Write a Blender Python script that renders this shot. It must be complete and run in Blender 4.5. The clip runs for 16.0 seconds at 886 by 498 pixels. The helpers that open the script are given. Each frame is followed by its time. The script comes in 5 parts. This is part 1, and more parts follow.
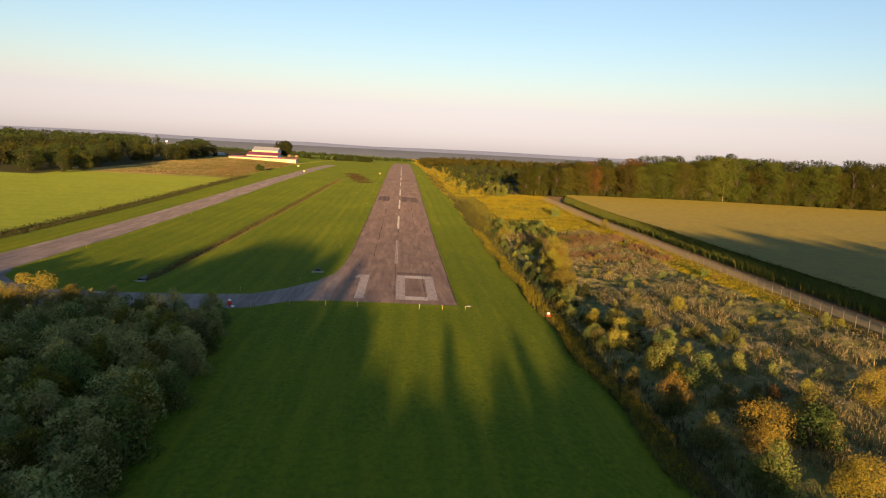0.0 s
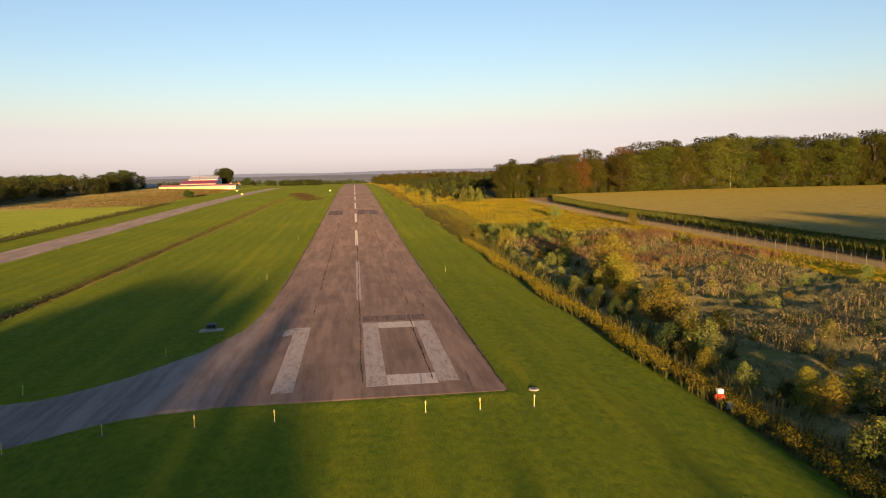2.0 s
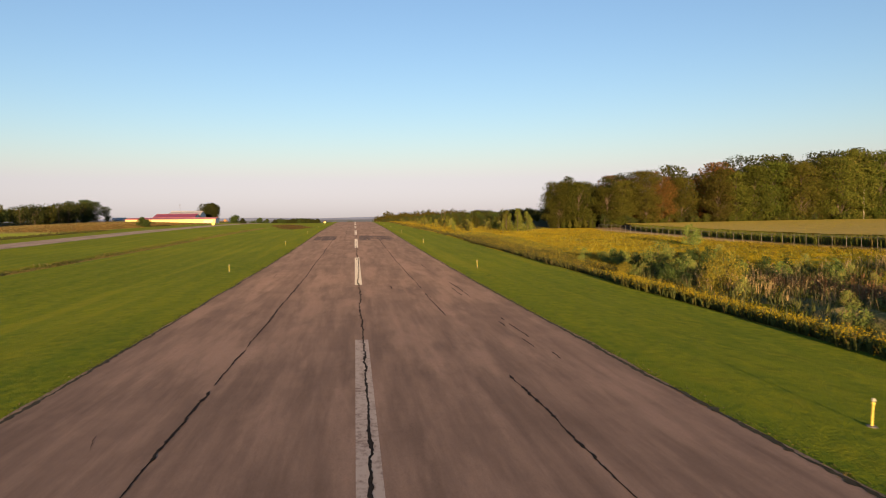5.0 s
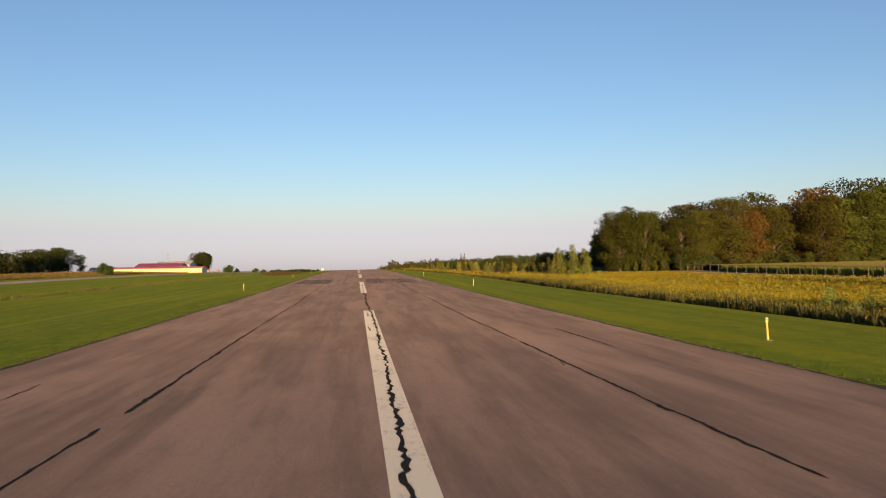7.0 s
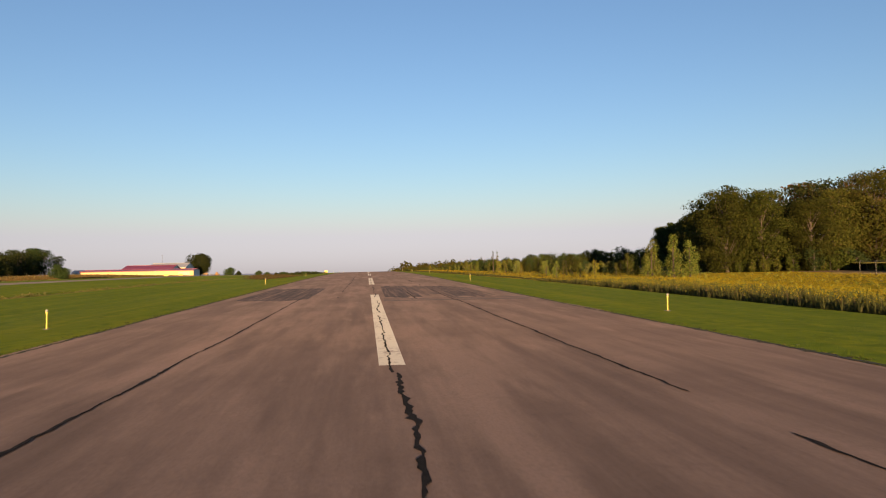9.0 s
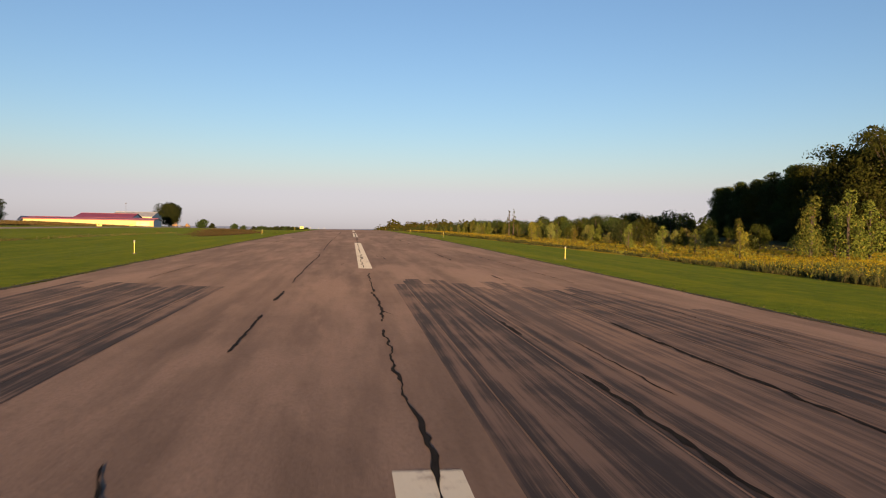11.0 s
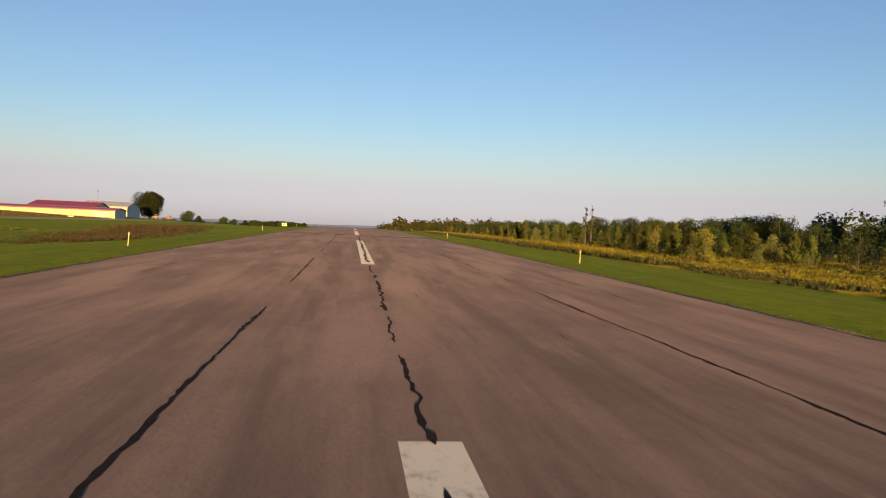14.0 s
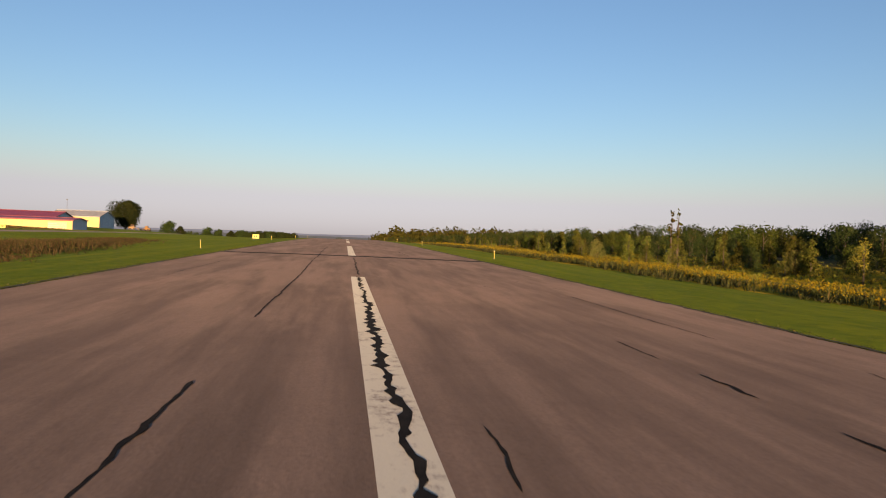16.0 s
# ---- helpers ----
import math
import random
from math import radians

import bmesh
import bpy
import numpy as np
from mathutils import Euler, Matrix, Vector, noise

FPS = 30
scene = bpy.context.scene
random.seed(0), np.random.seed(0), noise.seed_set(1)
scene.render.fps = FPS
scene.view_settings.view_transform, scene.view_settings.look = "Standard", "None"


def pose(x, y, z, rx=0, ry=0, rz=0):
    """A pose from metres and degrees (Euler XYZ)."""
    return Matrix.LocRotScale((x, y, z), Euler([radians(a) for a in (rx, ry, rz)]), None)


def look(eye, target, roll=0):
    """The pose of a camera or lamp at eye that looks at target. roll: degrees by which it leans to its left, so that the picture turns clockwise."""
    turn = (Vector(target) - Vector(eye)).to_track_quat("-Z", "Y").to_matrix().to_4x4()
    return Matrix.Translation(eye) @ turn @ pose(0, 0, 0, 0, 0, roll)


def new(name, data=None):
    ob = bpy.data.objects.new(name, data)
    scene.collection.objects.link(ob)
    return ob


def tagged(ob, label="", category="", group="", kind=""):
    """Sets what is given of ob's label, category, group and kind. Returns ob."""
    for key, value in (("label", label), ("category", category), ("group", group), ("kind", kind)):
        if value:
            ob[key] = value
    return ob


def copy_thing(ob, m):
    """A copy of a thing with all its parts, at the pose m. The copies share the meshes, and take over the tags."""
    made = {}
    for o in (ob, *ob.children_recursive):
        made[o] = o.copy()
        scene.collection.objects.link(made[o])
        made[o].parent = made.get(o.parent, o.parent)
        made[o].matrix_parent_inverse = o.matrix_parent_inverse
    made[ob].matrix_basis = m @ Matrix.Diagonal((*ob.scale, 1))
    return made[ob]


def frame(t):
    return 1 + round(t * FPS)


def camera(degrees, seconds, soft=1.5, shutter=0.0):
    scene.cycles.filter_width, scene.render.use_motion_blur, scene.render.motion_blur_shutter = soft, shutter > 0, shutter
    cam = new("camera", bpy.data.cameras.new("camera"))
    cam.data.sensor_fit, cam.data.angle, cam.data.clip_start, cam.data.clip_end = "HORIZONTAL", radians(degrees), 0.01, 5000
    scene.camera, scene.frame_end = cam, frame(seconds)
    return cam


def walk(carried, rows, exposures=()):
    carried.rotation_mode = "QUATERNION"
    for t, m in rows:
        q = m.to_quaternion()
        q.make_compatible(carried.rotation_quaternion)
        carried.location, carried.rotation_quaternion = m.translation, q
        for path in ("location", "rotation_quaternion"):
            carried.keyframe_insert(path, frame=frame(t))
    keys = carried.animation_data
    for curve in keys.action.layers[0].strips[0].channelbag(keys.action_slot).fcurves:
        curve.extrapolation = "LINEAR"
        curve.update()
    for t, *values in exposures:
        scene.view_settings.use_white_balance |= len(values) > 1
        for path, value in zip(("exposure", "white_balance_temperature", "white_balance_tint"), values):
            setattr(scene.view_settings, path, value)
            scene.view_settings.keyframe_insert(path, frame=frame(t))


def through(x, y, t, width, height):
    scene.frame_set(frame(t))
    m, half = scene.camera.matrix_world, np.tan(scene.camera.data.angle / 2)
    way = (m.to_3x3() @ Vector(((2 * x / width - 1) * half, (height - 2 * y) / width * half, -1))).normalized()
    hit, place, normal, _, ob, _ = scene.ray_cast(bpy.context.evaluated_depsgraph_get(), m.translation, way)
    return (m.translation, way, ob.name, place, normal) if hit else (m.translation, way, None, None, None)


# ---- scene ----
cam = camera(62.04, 16.0, soft=1.1, shutter=0.1)
# seconds, eye, target, roll
PATH = [
    (0, (0.403, 0.605, 22.202), (0.5242, 2.5831, 21.9345), 3.08),
    (0.5, (0.505, 15.510, 19.996), (0.6869, 17.4853, 19.7435), 3.08),
    (1, (0.290, 30.502, 17.873), (0.4986, 32.4746, 17.6176), 2.33),
    (1.5, (0.177, 45.183, 15.718), (0.3995, 47.1598, 15.5100), -0.28),
    (2, (0.059, 59.825, 13.940), (0.2916, 61.8002, 13.7292), -1.36),
    (2.5, (0.148, 74.539, 12.356), (0.3683, 76.5179, 12.1648), 0.04),
    (3, (0.159, 88.850, 10.716), (0.3881, 90.8304, 10.5548), 1.90),
    (3.2, (0.179, 94.637, 10.091), (0.3740, 96.6216, 9.9384), 2.26),
    (5.3, (-0.168, 153.192, 4.328), (0.0847, 155.1759, 4.2876), -1.18),
    (5.5, (-0.205, 158.189, 3.899), (0.0590, 160.1718, 3.9029), -1.32),
    (6, (-0.174, 170.857, 3.296), (0.0917, 172.8392, 3.3294), -0.62),
    (6.5, (-0.223, 183.826, 2.810), (0.0053, 185.8133, 2.8253), -0.43),
    (7, (-0.468, 196.699, 2.456), (-0.2348, 198.6849, 2.5163), -0.95),
    (7.5, (-0.435, 209.239, 2.316), (-0.2235, 211.2268, 2.3919), -1.56),
    (8, (-0.394, 221.275, 2.308), (-0.1778, 223.2603, 2.4110), -2.14),
    (8.2, (-0.363, 226.109, 2.341), (-0.1496, 228.0946, 2.4432), -1.86),
    (10.3, (-0.390, 274.291, 2.896), (-0.1863, 276.2803, 2.9003), -0.25),
    (10.5, (-0.444, 278.656, 2.932), (-0.2196, 280.6425, 2.9747), 0.77),
    (11, (-0.483, 289.160, 3.036), (-0.2338, 291.1440, 2.9938), 0.96),
    (11.5, (-0.582, 299.071, 3.208), (-0.3486, 301.0569, 3.2487), 1.96),
    (12, (-0.524, 309.145, 3.377), (-0.2762, 311.1288, 3.4170), 2.44),
    (12.5, (-0.567, 318.864, 3.476), (-0.3517, 320.8519, 3.5126), 1.98),
    (13, (-0.624, 328.212, 3.561), (-0.3936, 330.1990, 3.5474), 2.98),
    (13.5, (-0.639, 337.676, 3.781), (-0.3948, 339.6604, 3.7404), 2.13),
    (14, (-0.598, 347.023, 3.860), (-0.3499, 349.0072, 3.8137), 2.38),
    (14.5, (-0.582, 356.014, 4.005), (-0.3404, 357.9995, 3.9785), 2.41),
    (15, (-0.500, 364.860, 4.130), (-0.2500, 366.8443, 4.1090), 2.12),
    (15.5, (-0.500, 373.643, 4.215), (-0.2490, 375.6271, 4.2080), 1.90),
    (16, (-0.440, 382.244, 4.345), (-0.1750, 384.2261, 4.3236), 2.05),
]
EXPOSURES = [(0, 2.06, 7500, 13), (2.5, 2.0, 7500, 14), (5.5, 1.86, 6900, 10), (8, 1.72, 6700, 10), (16, 1.66, 6700, 10)]
walk(cam, [(t, look(eye, target, roll)) for t, eye, target, roll in PATH], EXPOSURES)

# ---- light: low evening sun behind the runway's threshold, clear sky ----
SUN_ELEV, SUN_AZ = 4.8, 182.9          # degrees; azimuth clockwise from +y
world = bpy.data.worlds.new("sky")
scene.world = world
world.use_nodes = True
wn = world.node_tree.nodes
sky = wn.new("ShaderNodeTexSky")
sky.sky_type = "NISHITA"
sky.sun_disc = False
sky.sun_elevation = radians(SUN_ELEV)
sky.sun_rotation = radians(SUN_AZ)
sky.altitude = 200
sky.air_density, sky.dust_density, sky.ozone_density = 1.0, 0.3, 2.6
wn["Background"].inputs["Strength"].default_value = 0.075
# evening haze: where the model sky turns yellow it is paler and a little pink
wl = world.node_tree.links
def sky_math(op, a, b=0.0):
    n = wn.new("ShaderNodeMath")
    n.operation = op
    for i, v in enumerate((a, b)):
        if isinstance(v, bpy.types.NodeSocket):
            wl.new(v, n.inputs[i])
        else:
            n.inputs[i].default_value = v
    return n.outputs[0]
tint = wn.new("ShaderNodeMix")
tint.data_type, tint.blend_type = "RGBA", "MULTIPLY"
tint.inputs[0].default_value, tint.inputs[7].default_value = 1.0, (1.06, 0.955, 1.03, 1)
wl.new(sky.outputs[0], tint.inputs[6])
split = wn.new("ShaderNodeSeparateColor")
wl.new(tint.outputs[2], split.inputs[0])
sr, sg, sb = split.outputs
lum = sky_math("ADD", sky_math("MULTIPLY", sr, 0.34), sky_math("ADD", sky_math("MULTIPLY", sg, 0.5), sky_math("MULTIPLY", sb, 0.16)))
pale = wn.new("ShaderNodeCombineColor")
for i, k in enumerate((0.865, 0.835, 0.925)):
    wl.new(sky_math("MULTIPLY", lum, k), pale.inputs[i])
amount = wn.new("ShaderNodeMapRange")
amount.interpolation_type = "SMOOTHSTEP"
wl.new(sky_math("DIVIDE", sr, sb), amount.inputs[0])
amount.inputs[1].default_value, amount.inputs[2].default_value, amount.inputs[4].default_value = 0.35, 1.3, 0.9
haze = wn.new("ShaderNodeMix")
haze.data_type = "RGBA"
wl.new(amount.outputs[0], haze.inputs[0])
wl.new(tint.outputs[2], haze.inputs[6])
wl.new(pale.outputs[0], haze.inputs[7])
wl.new(haze.outputs[2], wn["Background"].inputs[0])
sun = new("sun", bpy.data.lights.new("sun", "SUN"))
sun.data.energy, sun.data.angle, sun.data.color = 4.3, radians(0.55), (1.0, 0.635, 0.33)
sa, se = radians(SUN_AZ), radians(SUN_ELEV)
sun.matrix_world = look((0, 0, 300), (-math.sin(sa) * math.cos(se), -math.cos(sa) * math.cos(se), 300 - math.sin(se)))

# ---- materials ----
class Nodes:
    """Short hand for a material's node tree."""
    def __init__(self, name, rough=0.8, spec=0.3):
        self.mat = bpy.data.materials.new(name)
        self.mat.use_nodes = True
        self.t = self.mat.node_tree
        self.bsdf = self.t.nodes["Principled BSDF"]
        self.bsdf.inputs["Roughness"].default_value = rough
        self.bsdf.inputs["Specular IOR Level"].default_value = spec
        self.bsdf.inputs["Diffuse Roughness"].default_value = 0.25 if rough > 0.85 else 0.15
        self.out = self.t.nodes["Material Output"]
        self.pos = self.t.nodes.new("ShaderNodeNewGeometry")
    def put(self, sock, v):
        if isinstance(v, bpy.types.NodeSocket):
            self.t.links.new(v, sock)
        elif isinstance(v, (tuple, list)) and len(v) == 3 and sock.type == "RGBA":
            sock.default_value = (*v, 1)
        else:
            sock.default_value = v
    def m(self, op, a, b=0.0, c=0.0, clamp=False):
        n = self.t.nodes.new("ShaderNodeMath")
        n.operation, n.use_clamp = op, clamp
        for i, v in enumerate((a, b, c)):
            self.put(n.inputs[i], v)
        return n.outputs[0]
    def step(self, v, lo, hi):
        n = self.t.nodes.new("ShaderNodeMapRange")
        n.interpolation_type = "SMOOTHSTEP"
        self.put(n.inputs[0], v)
        n.inputs[1].default_value, n.inputs[2].default_value = lo, hi
        return n.outputs[0]
    def mix(self, f, a, b, how="MIX"):
        n = self.t.nodes.new("ShaderNodeMix")
        n.data_type, n.blend_type = "RGBA", how
        self.put(n.inputs[0], f)
        self.put(n.inputs[6], a)
        self.put(n.inputs[7], b)
        return n.outputs[2]
    def coords(self, scale=(1, 1, 1), local=False):
        src = self.pos.outputs["Position"]
        if local:
            src = self.t.nodes.new("ShaderNodeTexCoord").outputs["Object"]
        n = self.t.nodes.new("ShaderNodeMapping")
        n.inputs["Scale"].default_value = scale
        self.t.links.new(src, n.inputs[0])
        return n.outputs[0]
    def noise(self, scale, detail=4, rough=0.6, stretch=(1, 1, 1), local=False):
        n = self.t.nodes.new("ShaderNodeTexNoise")
        n.inputs["Scale"].default_value, n.inputs["Detail"].default_value, n.inputs["Roughness"].default_value = scale, detail, rough
        self.t.links.new(self.coords(stretch, local), n.inputs["Vector"])
        return n.outputs[0]
    def xyz(self):
        n = self.t.nodes.new("ShaderNodeSeparateXYZ")
        self.t.links.new(self.pos.outputs["Position"], n.inputs[0])
        return n.outputs
    def island(self):
        return self.pos.outputs["Random Per Island"]
    def random(self):
        return self.t.nodes.new("ShaderNodeObjectInfo").outputs["Random"]
    def color(self, v):
        self.put(self.bsdf.inputs["Base Color"], v)
        return self
    def bump(self, h, strength=0.4, dist=0.02):
        n = self.t.nodes.new("ShaderNodeBump")
        n.inputs["Strength"].default_value, n.inputs["Distance"].default_value = strength, dist
        self.put(n.inputs["Height"], h)
        self.t.links.new(n.outputs[0], self.bsdf.inputs["Normal"])
        return self


def plain(name, a, b, scale=3.0, rough=0.7, metal=0.0, bump=0.15, local=True):
    """A painted or weathered surface: two tones, a fine grain and larger stains."""
    n = Nodes(name, rough)
    f = n.m("MULTIPLY_ADD", n.noise(scale, 5, 0.65, local=local), 0.6, n.m("MULTIPLY", n.noise(scale * 9, 3, 0.6, local=local), 0.4))
    n.color(n.mix(n.step(f, 0.35, 0.65), a, b))
    n.bsdf.inputs["Metallic"].default_value = metal
    n.bump(n.noise(scale * 12, 3, 0.6, local=local), bump, 0.01)
    return n.mat


def leafy(name, dark, light, odd, amount=0.12, through=0.3):
    """Leaves: each leaf its own tone, each plant a little off, some light through."""
    n = Nodes(name, 0.8, 0.08)
    n.bsdf.inputs["Diffuse Roughness"].default_value = 0.2
    c = n.mix(n.island(), dark, light)
    c = n.mix(n.m("GREATER_THAN", n.m("FRACT", n.m("MULTIPLY", n.island(), 37.7)), 1 - amount), c, odd)
    hsv = n.t.nodes.new("ShaderNodeHueSaturation")
    n.put(hsv.inputs["Hue"], n.m("MULTIPLY_ADD", n.random(), 0.05, 0.475))
    n.put(hsv.inputs["Value"], n.m("MULTIPLY_ADD", n.random(), 0.75, 0.6))
    n.put(hsv.inputs["Color"], c)
    n.color(hsv.outputs[0])
    tr = n.t.nodes.new("ShaderNodeBsdfTranslucent")
    n.put(tr.inputs[0], hsv.outputs[0])
    mixed = n.t.nodes.new("ShaderNodeMixShader")
    mixed.inputs[0].default_value = through
    n.t.links.new(n.bsdf.outputs[0], mixed.inputs[1])
    n.t.links.new(tr.outputs[0], mixed.inputs[2])
    n.t.links.new(mixed.outputs[0], n.out.inputs[0])
    return n.mat


def ground_material():
    """One sheet: mown grass along the runway, rough ground, fields and a dirt track, with wandering borders."""
    n = Nodes("ground", 0.95, 0.02)
    n.bsdf.inputs["Diffuse Roughness"].default_value = 0.2
    x, y, z = n.xyz()
    wob = n.m("MULTIPLY_ADD", n.noise(0.12, 3), 3.0, -1.5)
    wob = n.m("ADD", wob, n.m("MULTIPLY_ADD", n.noise(1.7, 2), 0.8, -0.4))
    xw = n.m("ADD", x, wob)
    yw = n.m("ADD", y, n.m("MULTIPLY", wob, 3.0))
    fine, mid, big = n.noise(9, 4, 0.7), n.noise(0.6, 4, 0.6), n.noise(0.035, 3, 0.55)
    blades = n.noise(2.4, 5, 0.75, (1.0, 0.55, 1.0))
    grass = n.mix(n.step(blades, 0.3, 0.7), (0.074, 0.12, 0.013), (0.156, 0.186, 0.015))
    grass = n.mix(n.m("MULTIPLY", n.step(big, 0.4, 0.7), 0.55), grass, (0.168, 0.198, 0.015))
    grass = n.mix(n.m("MULTIPLY", n.step(mid, 0.5, 0.75), 0.45), grass, (0.168, 0.172, 0.018))
    grass = n.mix(n.m("MULTIPLY", n.step(n.noise(1.1, 5, 0.7), 0.46, 0.7), 0.5), grass, (0.042, 0.084, 0.01))
    grass = n.mix(n.m("MULTIPLY", n.step(n.noise(0.3, 4, 0.6, (1.5, 0.08, 1)), 0.5, 0.66), 0.5), grass, (0.182, 0.192, 0.016))
    bands = n.m("SINE", n.m("MULTIPLY", xw, 2.1))
    grass = n.mix(n.m("MULTIPLY", n.step(bands, -0.2, 0.8), 0.3), grass, (0.066, 0.122, 0.012))
    hay = n.mix(n.step(mid, 0.3, 0.7), (0.19, 0.25, 0.03), (0.26, 0.3, 0.04))
    hay = n.mix(n.m("MULTIPLY", n.step(n.noise(0.5, 3, 0.6, (0.1, 1, 1)), 0.45, 0.7), 0.4), hay, (0.12, 0.17, 0.02))
    straw = n.mix(n.step(mid, 0.3, 0.7), (0.27, 0.2, 0.066), (0.39, 0.29, 0.105))
    straw = n.mix(n.m("MULTIPLY", n.step(big, 0.45, 0.6), 0.7), straw, (0.2, 0.2, 0.05))
    straw = n.mix(n.m("MULTIPLY", n.step(n.noise(0.3, 4, 0.6, (0.12, 0.5, 1)), 0.5, 0.6), 0.75), straw, (0.13, 0.16, 0.02))
    straw = n.mix(n.m("MULTIPLY", n.step(n.noise(0.25, 4, 0.6, (0.15, 0.6, 1)), 0.56, 0.68), 0.7), straw, (0.12, 0.085, 0.04))
    rough = n.mix(n.step(mid, 0.3, 0.7), (0.045, 0.045, 0.016), (0.12, 0.09, 0.035))
    gold = n.mix(n.step(mid, 0.35, 0.65), (0.2, 0.16, 0.014), (0.38, 0.27, 0.018))
    soil = n.mix(n.step(fine, 0.3, 0.7), (0.11, 0.08, 0.045), (0.19, 0.14, 0.08))
    dirt = n.mix(n.step(fine, 0.3, 0.7), (0.22, 0.16, 0.095), (0.32, 0.24, 0.145))
    rut = n.m("ABSOLUTE", n.m("SUBTRACT", n.m("ABSOLUTE", n.m("SUBTRACT", x, 69.6)), 0.9))
    dirt = n.mix(n.step(n.m("ADD", rut, n.m("MULTIPLY", mid, 0.5)), 0.75, 0.3), n.mix(0.5, dirt, (0.2, 0.19, 0.06)), dirt)
    c = n.mix(n.step(xw, -84.5, -83.5), hay, grass)
    far_left = n.m("MULTIPLY", n.step(xw, -84, -90), n.step(yw, 372, 380))
    c = n.mix(far_left, c, straw)
    c = n.mix(n.m("MULTIPLY", n.step(xw, -84, -90), n.step(yw, 655, 680)), c, grass)
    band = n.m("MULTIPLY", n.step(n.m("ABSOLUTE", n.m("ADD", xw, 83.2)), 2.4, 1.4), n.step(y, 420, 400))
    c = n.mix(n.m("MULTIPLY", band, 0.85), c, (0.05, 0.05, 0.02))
    along = n.m("MULTIPLY_ADD", y, 0.0195, -42.54)
    ditch = n.m("MULTIPLY", n.step(n.m("ABSOLUTE", n.m("SUBTRACT", n.m("ADD", x, n.m("MULTIPLY", wob, 0.2)), along)), 1.5, 0.7), n.m("MULTIPLY", n.step(y, 118, 124), n.step(y, 440, 428)))
    c = n.mix(n.m("MULTIPLY", ditch, 0.9), c, n.mix(n.step(mid, 0.35, 0.65), (0.075, 0.062, 0.024), (0.2, 0.15, 0.055)))
    wild = n.mix(n.step(n.m("ADD", yw, n.m("MULTIPLY", n.step(xw, 55, 60), 60.0)), 168, 196), rough, gold)
    edge = n.m("SUBTRACT", xw, n.m("MULTIPLY_ADD", n.step(y, 300, 420), -3.2, 22.0))
    # ground among the shrubs, darkened in colour for the hollow's shade as well
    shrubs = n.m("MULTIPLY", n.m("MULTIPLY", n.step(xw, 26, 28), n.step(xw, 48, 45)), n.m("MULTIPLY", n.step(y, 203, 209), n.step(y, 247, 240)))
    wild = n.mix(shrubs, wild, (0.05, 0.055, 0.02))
    c = n.mix(n.step(edge, -0.4, 0.4), c, wild)
    c = n.mix(n.m("MULTIPLY", n.step(n.m("ADD", x, n.m("MULTIPLY", wob, 0.25)), 67.5, 68.3), n.step(y, 352, 348)), c, dirt)
    c = n.mix(n.m("MULTIPLY", n.step(n.m("ADD", x, n.m("MULTIPLY", wob, 0.25)), 71.6, 72.4), n.step(yw, 372, 366)), c, soil)
    inner = n.m("ADD", xw, n.m("MULTIPLY", n.m("MAXIMUM", n.m("SUBTRACT", y, 62.0), 0.0), 0.12))
    thick = n.m("MULTIPLY", n.step(inner, -18.8, -20.5), n.step(n.m("SUBTRACT", y, n.m("MULTIPLY", x, 0.05)), 95, 91))
    c = n.mix(thick, c, (0.12, 0.14, 0.06))
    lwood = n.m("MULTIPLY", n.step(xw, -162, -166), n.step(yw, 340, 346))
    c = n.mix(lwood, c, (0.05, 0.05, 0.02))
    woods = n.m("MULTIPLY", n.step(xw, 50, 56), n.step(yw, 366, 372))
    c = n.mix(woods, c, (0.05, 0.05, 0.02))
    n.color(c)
    n.bump(n.m("ADD", n.m("MULTIPLY", blades, 0.6), n.m("MULTIPLY", fine, 0.5)), 0.9, 0.12)
    return n.mat


def asphalt_material(name, a, b):
    """Old asphalt: worn lanes and tyre tracks along the runway, swept stains, fine aggregate."""
    n = Nodes(name, 0.9, 0.15)
    n.bsdf.inputs["Diffuse Roughness"].default_value = 0.14
    tracks = n.noise(1.0, 4, 0.65, (1.5, 0.03, 1))
    streak = n.noise(0.9, 5, 0.65, (1.4, 0.11, 1))
    swirl = n.noise(0.5, 5, 0.62, (1.0, 0.13, 1))
    blot = n.noise(0.22, 5, 0.65)
    fine = n.noise(22, 3, 0.7)
    c = n.mix(n.step(streak, 0.33, 0.67), a, b)
    c = n.mix(n.m("MULTIPLY", n.step(tracks, 0.5, 0.68), 0.25), c, tuple(0.66 * v for v in a))
    c = n.mix(n.m("MULTIPLY", n.step(blot, 0.42, 0.7), 0.35), c, tuple(0.62 * v for v in a))
    c = n.mix(n.m("MULTIPLY", n.step(swirl, 0.48, 0.64), 0.6), c, tuple(1.26 * v for v in b))
    c = n.mix(n.m("MULTIPLY", n.step(n.noise(1.3, 4, 0.6, (1, 0.16, 1)), 0.55, 0.72), 0.4), c, tuple(1.3 * v for v in b))
    c = n.mix(n.m("MULTIPLY", n.step(n.noise(3.0, 4, 0.7), 0.5, 0.75), 0.16), c, tuple(0.55 * v for v in a))
    c = n.mix(n.m("MULTIPLY", n.step(fine, 0.35, 0.75), 0.35), c, tuple(0.55 * v for v in a))
    n.color(c)
    n.bump(n.m("ADD", fine, n.m("MULTIPLY", swirl, 1.0)), 0.33, 0.014)
    return n.mat


